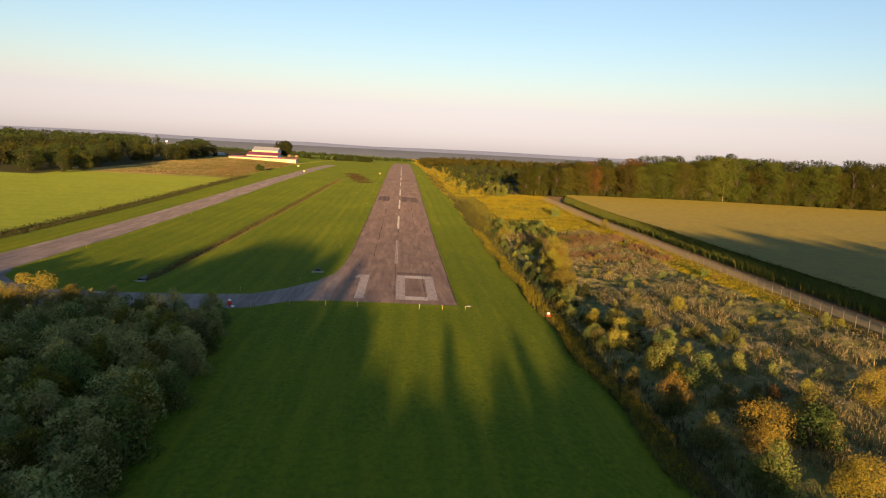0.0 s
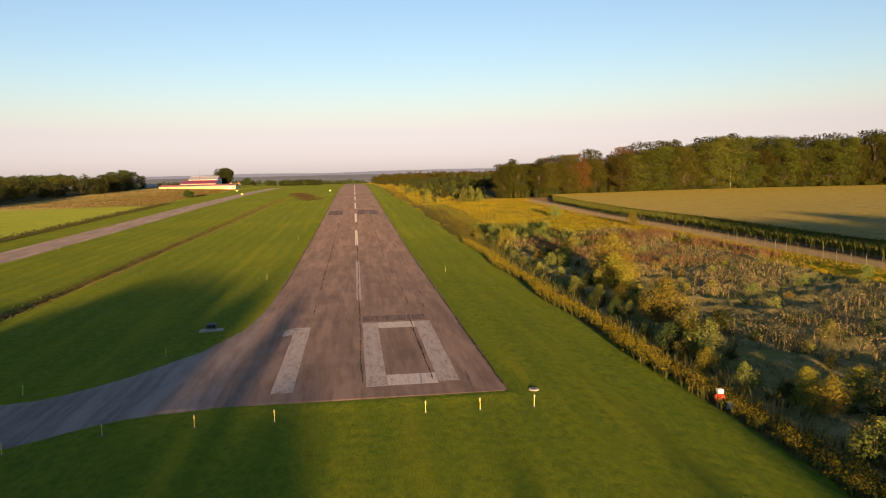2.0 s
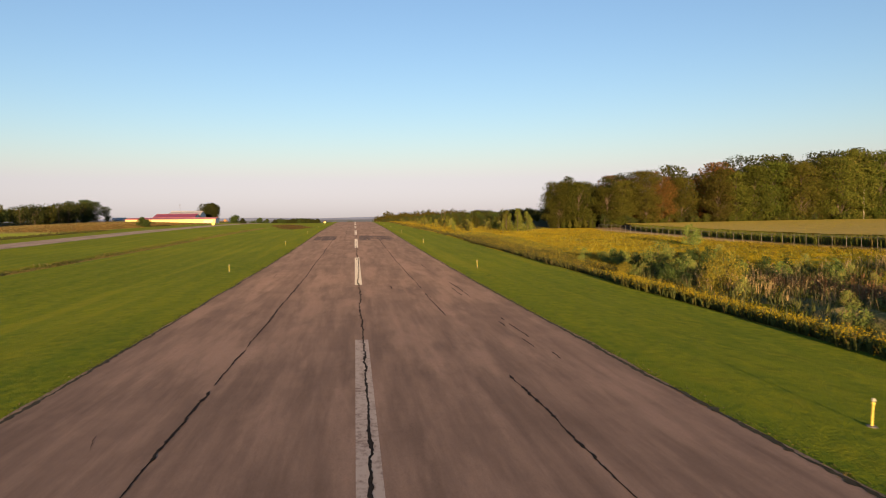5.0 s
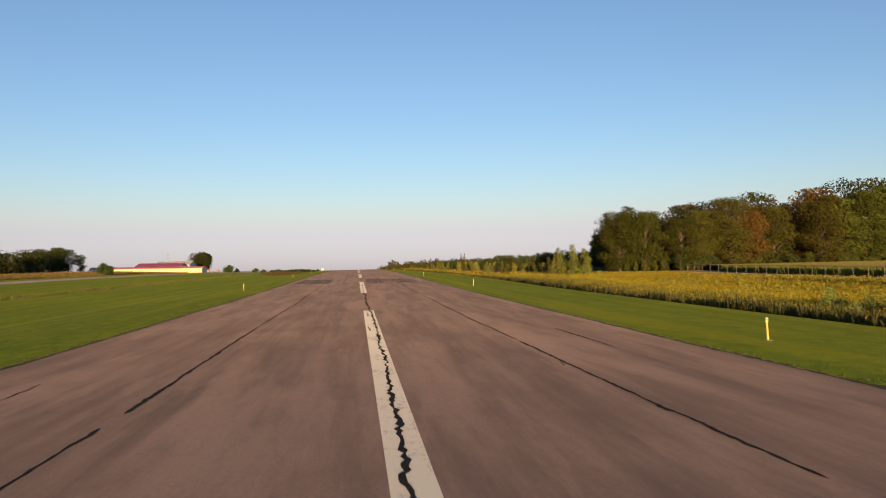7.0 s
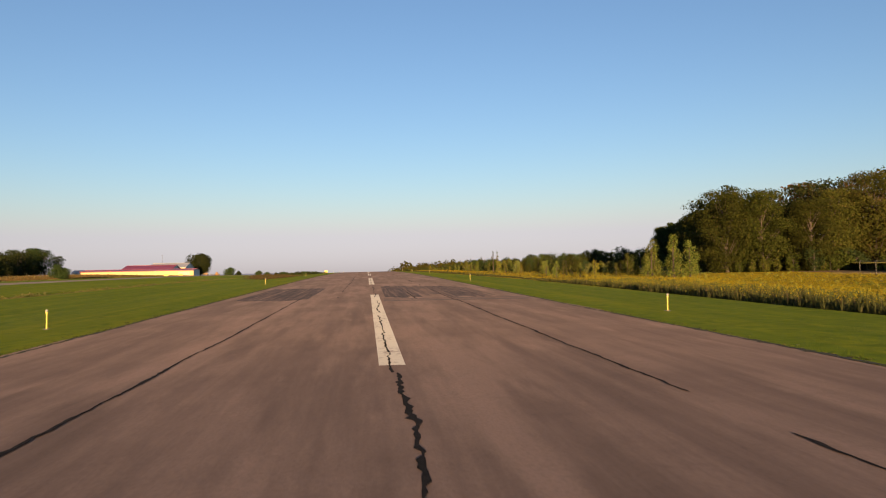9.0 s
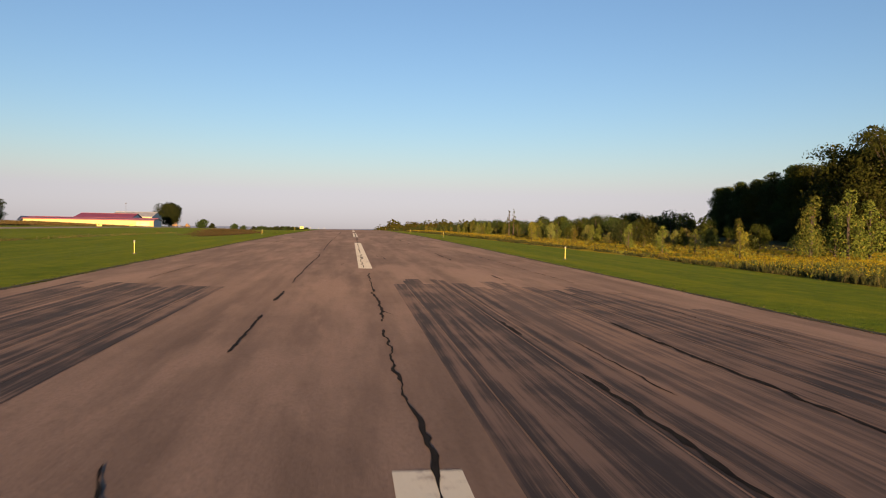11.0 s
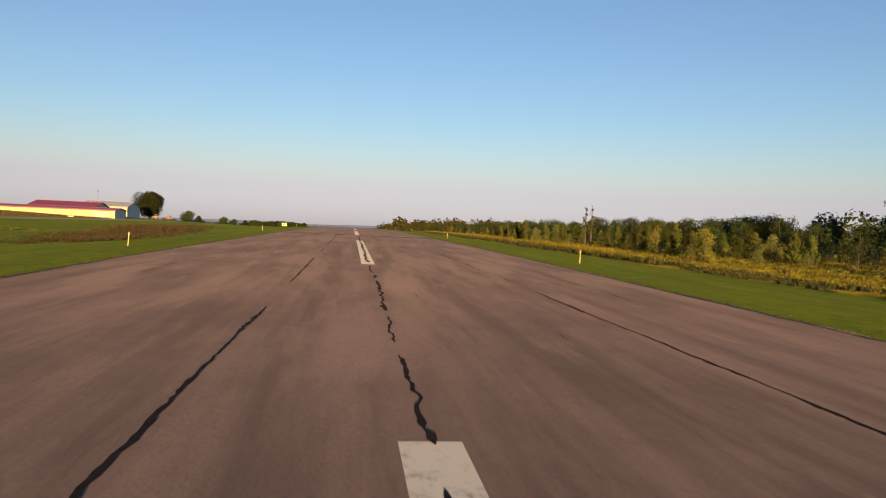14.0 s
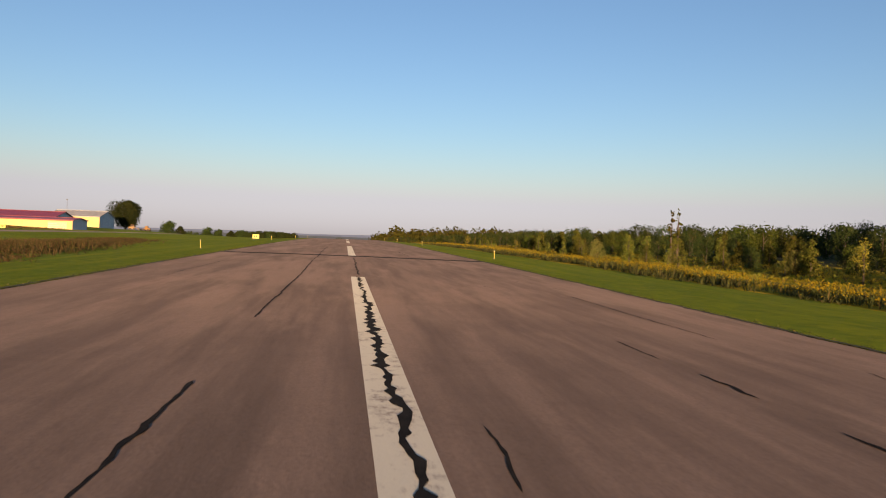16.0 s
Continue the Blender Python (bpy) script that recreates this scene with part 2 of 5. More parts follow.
def worn_paint(name, paint, under, keep=0.5):
    n = Nodes(name, 0.8, 0.3)
    f = n.m("ADD", n.m("MULTIPLY", n.noise(6, 5, 0.75), 0.6), n.m("MULTIPLY", n.noise(0.9, 4, 0.7, (2.5, 0.6, 1)), 0.4))
    c = n.mix(n.step(f, keep - 0.06, keep + 0.1), paint, under)
    n.color(c).bump(n.noise(25, 3), 0.3, 0.01)
    return n.mat


def canopy_material(name, low, tops, patch_a, patch_b, share):
    """The closed top of standing weeds: bright heads over dark gaps, gathered in patches."""
    n = Nodes(name, 0.95, 0.02)
    heads, stand, wide = n.noise(5.0, 4, 0.75), n.noise(0.5, 4, 0.65), n.noise(0.09, 4, 0.6)
    c = n.mix(n.step(heads, 0.36, 0.62), low, tops)
    c = n.mix(n.m("MULTIPLY", n.step(stand, 0.5, 0.62), 0.6), c, patch_a)
    c = n.mix(n.m("MULTIPLY", n.step(wide, share, share + 0.1), n.step(heads, 0.2, 0.5)), c, patch_b)
    n.color(c).bump(n.m("ADD", heads, n.m("MULTIPLY", stand, 0.7)), 1.0, 0.25)
    return n.mat


M_GROUND = ground_material()
M_ASPHALT = asphalt_material("asphalt", (0.162, 0.112, 0.083), (0.25, 0.173, 0.129))
M_TAXI = asphalt_material("taxiway_asphalt", (0.175, 0.14, 0.12), (0.26, 0.21, 0.18))
M_PAINT = worn_paint("worn_white_paint", (0.62, 0.58, 0.46), (0.25, 0.2, 0.165), 0.57)
M_FAINT = worn_paint("faded_white_paint", (0.36, 0.315, 0.275), (0.17, 0.126, 0.103), 0.52)
M_DULL = worn_paint("dull_white_paint", (0.46, 0.41, 0.35), (0.22, 0.17, 0.14), 0.54)
M_SEAL = plain("crack_sealant", (0.01, 0.009, 0.009), (0.022, 0.02, 0.018), 4, 0.95, local=False)
M_SEAL.node_tree.nodes["Principled BSDF"].inputs["Specular IOR Level"].default_value = 0.05


def streaked(name, dark, under):
    """Old rubber and sealer brushed out along the runway, worn through in streaks."""
    n = Nodes(name, 0.9, 0.15)
    f = n.m("ADD", n.m("MULTIPLY", n.noise(1.0, 5, 0.7, (7, 0.12, 1)), 0.75), n.m("MULTIPLY", n.noise(0.8, 4, 0.6), 0.25))
    n.color(n.mix(n.step(f, 0.43, 0.6), dark, under)).bump(n.noise(22, 3), 0.3, 0.012)
    return n.mat


M_SOILSHADE = plain("soil_and_gap_shade", (0.01, 0.01, 0.006), (0.03, 0.03, 0.014), 3, 1.0, local=False)
M_PATCH = streaked("dark_sealer", (0.036, 0.031, 0.031), (0.135, 0.096, 0.079))
M_OLDPATCH = streaked("old_sealer", (0.07, 0.055, 0.05), (0.165, 0.115, 0.092))
M_BAND = plain("band_sealer", (0.07, 0.054, 0.048), (0.135, 0.095, 0.077), 0.9, 0.92, local=False)
M_BARK = plain("bark", (0.04, 0.03, 0.022), (0.085, 0.066, 0.05), 4, 0.9, bump=0.5)
M_PALE_BARK = plain("pale_bark", (0.3, 0.28, 0.24), (0.45, 0.42, 0.37), 3, 0.8, bump=0.3)
M_LEAF = {
    "green": leafy("green_leaves", (0.033, 0.0471, 0.0079), (0.0601, 0.0731, 0.0113), (0.0775, 0.0781, 0.0158)),
    "olive": leafy("olive_leaves", (0.0446, 0.053, 0.009), (0.0794, 0.0832, 0.0135), (0.0969, 0.0821, 0.0203)),
    "dark": leafy("dark_leaves", (0.0209, 0.0349, 0.0099), (0.0376, 0.0536, 0.0148), (0.0522, 0.0606, 0.0173)),
    "gold": leafy("golden_leaves", (0.1365, 0.1104, 0.0206), (0.2633, 0.1908, 0.0343), (0.0975, 0.1155, 0.0275), 0.2),
    "rust": leafy("rusty_leaves", (0.115, 0.074, 0.018), (0.19, 0.114, 0.027), (0.075, 0.074, 0.0175), 0.25),
    "sapling": leafy("sapling_leaves", (0.055, 0.0723, 0.0135), (0.115, 0.1259, 0.0225), (0.15, 0.1313, 0.0281)),
    "bush_green": leafy("bush_leaves", (0.0653, 0.0944, 0.0232), (0.1232, 0.1522, 0.0377), (0.174, 0.1599, 0.0435)),
    "bush_olive": leafy("olive_bush_leaves", (0.0899, 0.1066, 0.029), (0.1595, 0.1644, 0.0435), (0.203, 0.1599, 0.0508)),
    # paler leaf copy for the thicket: brightness missing in its shade is put into colour
    "grey": leafy("shade_lifted_leaves", (0.19, 0.2, 0.07), (0.29, 0.285, 0.1), (0.33, 0.26, 0.09)),
    "willow": leafy("willow_leaves", (0.117, 0.1055, 0.0165), (0.2145, 0.1707, 0.0248), (0.078, 0.0954, 0.0206), 0.2),
}
M_STALK = leafy("weed_leaves", (0.055, 0.076, 0.0225), (0.11, 0.1267, 0.036), (0.13, 0.1056, 0.0338), 0.12)
M_MEADOW = leafy("meadow_leaves", (0.1063, 0.1094, 0.0175), (0.2, 0.1674, 0.0275), (0.0875, 0.0708, 0.0312), 0.15)
M_EDGEWEED = leafy("edge_weeds", (0.031, 0.038, 0.013), (0.068, 0.07, 0.023), (0.084, 0.067, 0.031), 0.15)
M_GOLDFIELD = canopy_material("goldenrod_canopy", (0.216, 0.1774, 0.0162), (0.5076, 0.3721, 0.0151), (0.3996, 0.3034, 0.0162), (0.162, 0.1717, 0.0216), 0.55)
M_HOLLOW = canopy_material("hollow_canopy", (0.1235, 0.13, 0.0468), (0.2405, 0.208, 0.078), (0.377, 0.2925, 0.143), (0.1625, 0.1755, 0.0546), 0.5)
M_DITCH = leafy("ditch_grass", (0.1, 0.084, 0.028), (0.175, 0.135, 0.048), (0.055, 0.064, 0.019), 0.25)
M_BROWNWEED = leafy("brown_dead_weeds", (0.075, 0.055, 0.024), (0.14, 0.098, 0.04), (0.05, 0.06, 0.018), 0.3)
M_DARKWEED = leafy("dark_weeds", (0.0312, 0.0412, 0.0125), (0.0688, 0.0772, 0.0213), (0.125, 0.0966, 0.0375), 0.12)
M_BLOOM = leafy("goldenrod_bloom", (0.238, 0.1968, 0.0105), (0.3522, 0.2826, 0.0143), (0.1333, 0.1363, 0.019), 0.12)
M_REED = leafy("dry_reeds", (0.195, 0.1622, 0.078), (0.36, 0.2781, 0.135), (0.075, 0.0901, 0.0275), 0.3)
M_RUSTREED = leafy("reddish_weeds", (0.125, 0.0644, 0.0375), (0.2, 0.1094, 0.0562), (0.1, 0.0901, 0.0312), 0.2)
M_CORN = leafy("corn_leaves", (0.1, 0.12, 0.02), (0.175, 0.16, 0.028), (0.21, 0.15, 0.035), 0.15)
M_CANOPY = plain("corn_canopy", (0.125, 0.116, 0.013), (0.205, 0.158, 0.017), 0.35, 0.9, bump=0.8, local=False)
M_CORNGREEN = leafy("green_corn_leaves", (0.0625, 0.0901, 0.0175), (0.1125, 0.1352, 0.025), (0.1375, 0.1159, 0.0312), 0.15)
M_STRAW = leafy("straw_blades", (0.12, 0.095, 0.032), (0.22, 0.16, 0.055), (0.085, 0.09, 0.022), 0.2)
M_YELLOW = plain("yellow_paint", (0.48, 0.4, 0.07), (0.58, 0.48, 0.12), 6, 0.5)
M_RED = plain("red_paint", (0.6, 0.035, 0.025), (0.72, 0.06, 0.04), 5, 0.5)
M_WHITE = plain("white_paint", (0.7, 0.69, 0.66), (0.82, 0.81, 0.78), 3, 0.55)
M_CREAM = plain("cream_siding", (0.42, 0.325, 0.14), (0.49, 0.385, 0.17), 0.4, 0.6, bump=0.05)
M_PALECREAM = plain("pale_cream_door", (0.46, 0.38, 0.22), (0.52, 0.43, 0.26), 0.6, 0.6, bump=0.05)
M_MAROON = plain("maroon_metal_roof", (0.13, 0.018, 0.03), (0.19, 0.03, 0.042), 0.5, 0.45, bump=0.05)
M_GREYROOF = plain("grey_metal_roof", (0.2, 0.2, 0.21), (0.3, 0.3, 0.3), 0.5, 0.45, bump=0.05)
# siding colour; on the long cream hangar it stands in for shade
M_GREYWALL = plain("blue_grey_siding_and_shade", (0.42, 0.45, 0.5), (0.52, 0.55, 0.6), 0.5, 0.6, bump=0.05)
M_STEEL = plain("galvanised_steel", (0.075, 0.072, 0.066), (0.125, 0.12, 0.11), 8, 0.65, 0.3)
M_GREY = plain("dark_grey_paint", (0.045, 0.047, 0.05), (0.08, 0.082, 0.085), 5, 0.6)
M_CONCRETE = plain("concrete", (0.24, 0.225, 0.2), (0.34, 0.32, 0.29), 2, 0.9)
M_BLACK = plain("black_rubber", (0.012, 0.012, 0.013), (0.03, 0.03, 0.03), 5, 0.6)
M_ORANGE = plain("orange_machine_paint", (0.15, 0.08, 0.03), (0.22, 0.12, 0.04), 3, 0.5)
M_LENS = Nodes("clear_glass_lens", 0.1, 0.5).color((0.3, 0.3, 0.24)).mat
M_DARKGLASS = Nodes("dark_window", 0.08, 0.5).color((0.02, 0.025, 0.03)).mat

# ---- terrain ----
PROFILE_Y = np.array((-200, 60, 100, 140, 200, 260, 320, 380, 440, 500, 560, 620, 680, 760, 860, 1100), float)
PROFILE_Z = np.array((0.00, 0.05, 0.02, -0.08, 0.05, 0.67, 1.57, 2.42, 3.04, 3.53, 3.79, 3.82, 3.62, 3.06, 2.06, -0.98))
SLOPE = np.gradient(PROFILE_Z, PROFILE_Y)


def sst(v, lo, hi):
    u = np.clip((np.asarray(v, float) - lo) / (hi - lo), 0, 1)
    return u * u * (3 - 2 * u)


def profile(y):
    """The height of the runway's centre line."""
    y = np.asarray(y, float)
    yc = np.clip(y, -200, 1099.9)
    i = np.clip(np.searchsorted(PROFILE_Y, yc, side="right") - 1, 0, len(PROFILE_Y) - 2)
    h = PROFILE_Y[i + 1] - PROFILE_Y[i]
    u = (yc - PROFILE_Y[i]) / h
    z = (2 * u**3 - 3 * u**2 + 1) * PROFILE_Z[i] + (u**3 - 2 * u**2 + u) * h * SLOPE[i]
    z = z + (-2 * u**3 + 3 * u**2) * PROFILE_Z[i + 1] + (u**3 - u**2) * h * SLOPE[i + 1]
    return z + np.maximum(y - 1099.9, 0) * -0.012


def ditch_x(y):
    return -40.2 + (np.asarray(y, float) - 120) * 0.0195


def ground_z(x, y):
    x, y = np.asarray(x, float), np.asarray(y, float)
    z = profile(y)
    near, far_near = 1 - sst(y, 150, 230), 1 - sst(y, 230, 390)
    right = -sst(x, 11, 21) * (0.4 + 0.5 * near) - sst(x, 21, 25) * (0.15 + 0.75 * far_near)
    right = right + sst(x, 40, 65) * (0.65 + 0.5 * near + 0.75 * far_near) + sst(x, 70, 160) * 0.5
    right = right - 0.65 * sst(x, 32, 60) * sst(y, 210, 275) * (1 - sst(y, 370, 440))
    left = -sst(-x, 12, 22) * (0.6 + 0.35 * near) + sst(-x, 48, 60) * (0.35 + 0.2 * near)
    left = left + sst(-x, 75, 150) * sst(y, 430, 760) * 3.0
    z = z + np.where(x > 0, right, left)
    z = z - 0.8 * np.exp(-((x - ditch_x(y)) / 1.0) ** 2) * sst(y, 116, 124) * (1 - sst(y, 425, 440))
    z = z - 0.5 * np.exp(-((x + 83) / 1.8) ** 2) * sst(y, 135, 150) * (1 - sst(y, 380, 410))
    z = z + 0.05 * (np.abs(x) < 10) * np.exp(-((y - 103.7) / 0.7) ** 2)
    return z - 0.12 * (np.abs(x) < 8.9) * (y > 105.6)


def mesh_object(name, verts, faces, mats, face_mats=None, smooth=False):
    me = bpy.data.meshes.new(name)
    verts = np.asarray(verts, np.float32)
    me.vertices.add(len(verts))
    me.vertices.foreach_set("co", verts.ravel())
    if isinstance(faces, np.ndarray):
        sizes, flat = np.full(len(faces), faces.shape[1]), faces.ravel()
    else:
        sizes, flat = np.array([len(f) for f in faces]), np.concatenate([np.asarray(f) for f in faces])
    me.loops.add(len(flat))
    me.loops.foreach_set("vertex_index", flat.astype(np.int32))
    me.polygons.add(len(sizes))
    me.polygons.foreach_set("loop_start", np.r_[0, np.cumsum(sizes)[:-1]].astype(np.int32))
    if face_mats is not None:
        me.polygons.foreach_set("material_index", np.asarray(face_mats, np.int32))
    for m in mats:
        me.materials.append(m)
    me.polygons.foreach_set("use_smooth", np.full(len(sizes), smooth))
    me.update(calc_edges=True)
    return new(name, me)


def grid_object(name, xs, ys, height, mat, smooth=True):
    gx, gy = np.meshgrid(xs, ys)
    v = np.stack([gx, gy, height(gx, gy)], -1).reshape(-1, 3)
    nx, ny = len(xs), len(ys)
    i = (np.arange(ny - 1)[:, None] * nx + np.arange(nx - 1)).ravel()
    return mesh_object(name, v, np.stack([i, i + 1, i + nx + 1, i + nx], -1), [mat], smooth=smooth)


def part(name, bm, material, parent, label=""):
    me = bpy.data.meshes.new(name)
    bm.to_mesh(me)
    bm.free()
    me.materials.append(material)
    ob = new(name, me)
    ob.parent = parent
    return tagged(ob, label) if label else ob


def thing(name, x, y, label, category, group="", turn=0.0, z=None, kind=""):
    ob = new(name)
    ob.empty_display_size = 0.2
    ob.matrix_basis = pose(x, y, float(ground_z(x, y)) if z is None else z, 0, 0, turn)
    return tagged(ob, label, category, group, kind)


def box(bm, x0, y0, z0, x1, y1, z1, bevel=0.0):
    got = bmesh.ops.create_cube(bm, size=1.0)["verts"]
    for v in got:
        v.co = Vector(((x0 + x1) / 2 + v.co.x * (x1 - x0), (y0 + y1) / 2 + v.co.y * (y1 - y0), (z0 + z1) / 2 + v.co.z * (z1 - z0)))
    if bevel:
        bmesh.ops.bevel(bm, geom=list({e for v in got for e in v.link_edges}), offset=bevel, segments=2, affect="EDGES", profile=0.6)
    return bm


def tube(bm, a, b, r0, r1, n=8):
    a, b = Vector(a), Vector(b)
    got = bmesh.ops.create_cone(bm, cap_ends=True, segments=n, radius1=r0, radius2=max(r1, 1e-4), depth=(b - a).length)["verts"]
    m = Matrix.Translation((a + b) / 2) @ (b - a).to_track_quat("Z", "Y").to_matrix().to_4x4()
    bmesh.ops.transform(bm, matrix=m, verts=got)
    return bm


def prism(bm, outline, y0, y1):
    """A solid of that outline in x and z, from y0 to y1."""
    a = [bm.verts.new((x, y0, z)) for x, z in outline]
    b = [bm.verts.new((x, y1, z)) for x, z in outline]
    n = len(outline)
    bm.faces.new(a)
    bm.faces.new(b[::-1])
    for i in range(n):
        bm.faces.new((a[i], b[i], b[(i + 1) % n], a[(i + 1) % n]))
    bmesh.ops.recalc_face_normals(bm, faces=bm.faces)
    return bm


def spaced(*stretches):
    return np.unique(np.concatenate([np.arange(a, b, s) for a, b, s in stretches]))


gx = spaced((-4500, -900, 300), (-900, -300, 50), (-300, -100, 10), (-100, -44, 2), (-44, -30, 0.5), (-30, 30, 1.5), (30, 100, 3), (100, 300, 12), (300, 900, 60), (900, 4600, 300))
gy = spaced((-1500, -200, 100), (-200, 0, 20), (0, 480, 4), (100, 108, 0.5), (480, 900, 20), (900, 1500, 60), (1500, 4800, 300))
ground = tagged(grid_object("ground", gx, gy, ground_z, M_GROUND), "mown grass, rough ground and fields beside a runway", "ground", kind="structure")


# ---- paved surfaces ----
RW = 9.15


def ribbon_z(x, y):
    return profile(y) - 0.002 * np.abs(x) + 0.045


def slab(name, left, right, mat, lift, base=None, across=8):
    """A paved strip: rows of points from its left to its right border, with a skirt down to the ground."""
    verts, faces = [], []
    rows = len(left)
    for (xa, ya), (xb, yb) in zip(left, right):
        for k in range(across + 1):
            u = k / across
            x, y = xa + (xb - xa) * u, ya + (yb - ya) * u
            verts.append((x, y, float((base or ground_z)(x, y)) + lift))
        far = math.hypot(xb - xa, yb - ya)
        ox, oy = (xb - xa) / far * 0.7, (yb - ya) / far * 0.7
        verts.append((xa - ox, ya - oy, float(ground_z(xa - ox, ya - oy)) - 0.05))
        verts.append((xb + ox, yb + oy, float(ground_z(xb + ox, yb + oy)) - 0.05))
    w = across + 3
    for r in range(rows - 1):
        a, b = r * w, (r + 1) * w
        for k in range(across):
            faces.append((a + k, a + k + 1, b + k + 1, b + k))
        faces.append((a + w - 2, a, b, b + w - 2))
        faces.append((a + across, a + w - 1, b + w - 1, b + across))
    for e in (0, rows - 1):
        s = e * w
        for k in range(across):
            u0, u1 = k, k + 1
            out = -0.8 if e == 0 else 0.8
            verts.append((verts[s + u0][0], verts[s + u0][1] + out, verts[s + u0][2] - 0.1))
            verts.append((verts[s + u1][0], verts[s + u1][1] + out, verts[s + u1][2] - 0.1))
            faces.append((s + u0, s + u1, len(verts) - 1, len(verts) - 2))
    return mesh_object(name, verts, faces, [mat], smooth=False)


rng = np.random.default_rng(4)
rows_y = np.r_[np.arange(104.6, 470, 1.2), np.arange(470, 960, 8)]
wander = np.convolve(rng.normal(0, 0.07, len(rows_y) + 4), np.ones(5) / 2.6, "valid")
wander2 = np.convolve(rng.normal(0, 0.07, len(rows_y) + 4), np.ones(5) / 2.6, "valid")
runway = tagged(slab("runway", [(-RW + float(a), float(y)) for a, y in zip(wander, rows_y)], [(RW + float(a), float(y)) for a, y in zip(wander2, rows_y)],
                     M_ASPHALT, 0.0, ribbon_z, 12), "old cracked pinkish-grey asphalt runway with worn markings", "runway", kind="structure")

conn_top = [(-9.0, 150), (-9.6, 136), (-10.3, 127), (-12.5, 119), (-16, 114.5), (-22, 111), (-30, 109.2), (-40, 108.5), (-50, 108.5), (-56, 110.5), (-60, 115), (-61.5, 121)]
conn_low = [(-8.9, 104.7), (-9.6, 104.6), (-10.3, 104.5), (-12.5, 104.2), (-16, 103.5), (-22, 101.5), (-30, 99.5), (-40, 98.5), (-50, 98.5), (-58, 100), (-67, 106), (-70.5, 119)]
def finer(line):
    out = []
    for (xa, ya), (xb, yb) in zip(line[:-1], line[1:]):
        out += [(xa + (xb - xa) * j / 6, ya + (yb - ya) * j / 6) for j in range(6)]
    return out + [line[-1]]


def connector_z(x, y):
    return ground_z(x, y) + 0.05 * sst(-x, 9.1, 11)


connector = tagged(slab("taxiway_connector", finer(conn_top), finer(conn_low), M_TAXI, 0.03, connector_z, 24), "grey asphalt connector curving off the runway end", "taxiway", kind="structure")
ty = np.r_[np.arange(119.5, 640, 6.0), 650]
taxi = tagged(slab("taxiway", [(-70.6 + 0.0115 * (y - 120) + 0.12 * math.sin(y * 0.7), float(y)) for y in ty], [(-62.2 + 0.0095 * (y - 120) + 0.12 * math.cos(y * 0.9), float(y)) for y in ty],
                   M_TAXI, 0.065, None, 6), "pale grey asphalt parallel taxiway", "taxiway", kind="structure")


def strip(name, pts, width, mat, parent, lift=0.006, jitter=0.0, seed=0, ragged=0.3):
    """A thin strip that lies on the runway along the given line. With jitter it wanders and its borders are broken like tar in a crack."""
    r = np.random.default_rng(seed)
    line = []
    for (xa, ya), (xb, yb) in zip(pts[:-1], pts[1:]):
        k = max(2, int(math.hypot(xb - xa, yb - ya) / (0.16 if jitter else 3.0)))
        for j in range(k):
            line.append((xa + (xb - xa) * j / k, ya + (yb - ya) * j / k))
    line.append(pts[-1])
    line = np.array(line)
    n = len(line)
    if jitter:
        slow = np.cumsum(r.normal(0, jitter * 0.8, n))
        slow -= np.linspace(0, slow[-1], n)
        kinks = np.repeat(r.normal(0, jitter * 1.1, n // 3 + 1), 3)[:n]
        line[:, 0] += np.clip(slow, -0.1, 0.1) + kinks + r.normal(0, jitter * 0.3, n)
    d = np.gradient(line, axis=0)
    nrm = np.stack([-d[:, 1], d[:, 0]], -1) / np.maximum(np.hypot(d[:, 0], d[:, 1]), 1e-6)[:, None]
    if jitter:
        nrm = np.tile([-1.0, 0.0], (n, 1))
    wa, wb = np.full(n, width / 2), np.full(n, width / 2)
    if jitter:
        swell = np.repeat(r.uniform(0.55, 1.35, n // 7 + 1), 7)[:n]
        wa = wa * swell * np.clip(r.normal(1, ragged, n), 0.25, 2.2)
        wb = wb * swell * np.clip(r.normal(1, ragged, n), 0.25, 2.2)
        wa[[0, -1]] *= 0.2
        wb[[0, -1]] *= 0.2
    a, b = line + nrm * wa[:, None], line - nrm * wb[:, None]
    top = np.stack([a, b], 1).reshape(-1, 2)
    v = np.c_[top, ribbon_z(top[:, 0], top[:, 1]) + lift]
    i = np.arange(n - 1) * 2
    ob = mesh_object(name, v, np.stack([i, i + 1, i + 3, i + 2], -1), [mat])
    ob.parent = parent
    return ob


def patch(name, outline, mat, parent, lift=0.005):
    """A flat painted or sealed area on the runway, given by its corners."""
    (x0, y0), (x1, y1), (x2, y2), (x3, y3) = outline
    verts, faces, k, c = [], [], max(2, int((y2 - y1) / 1.5)), 6
    for j in range(k + 1):
        u = j / k
        for i in range(c + 1):
            s = i / c
            xa, ya = x0 + (x3 - x0) * u, y0 + (y3 - y0) * u
            xb, yb = x1 + (x2 - x1) * u, y1 + (y2 - y1) * u
            x, y = xa + (xb - xa) * s, ya + (yb - ya) * s
            verts.append((x, y, float(ribbon_z(x, y)) + lift))
    for j in range(k):
        for i in range(c):
            a = j * (c + 1) + i
            faces.append((a, a + 1, a + c + 2, a + c + 1))
    ob = mesh_object(name, verts, faces, [mat])
    ob.parent = parent
    return ob


def rect(name, x0, y0, x1, y1, mat, parent, lift=0.005):
    return patch(name, ((x0, y0), (x1, y0), (x1, y1), (x0, y1)), mat, parent, lift)


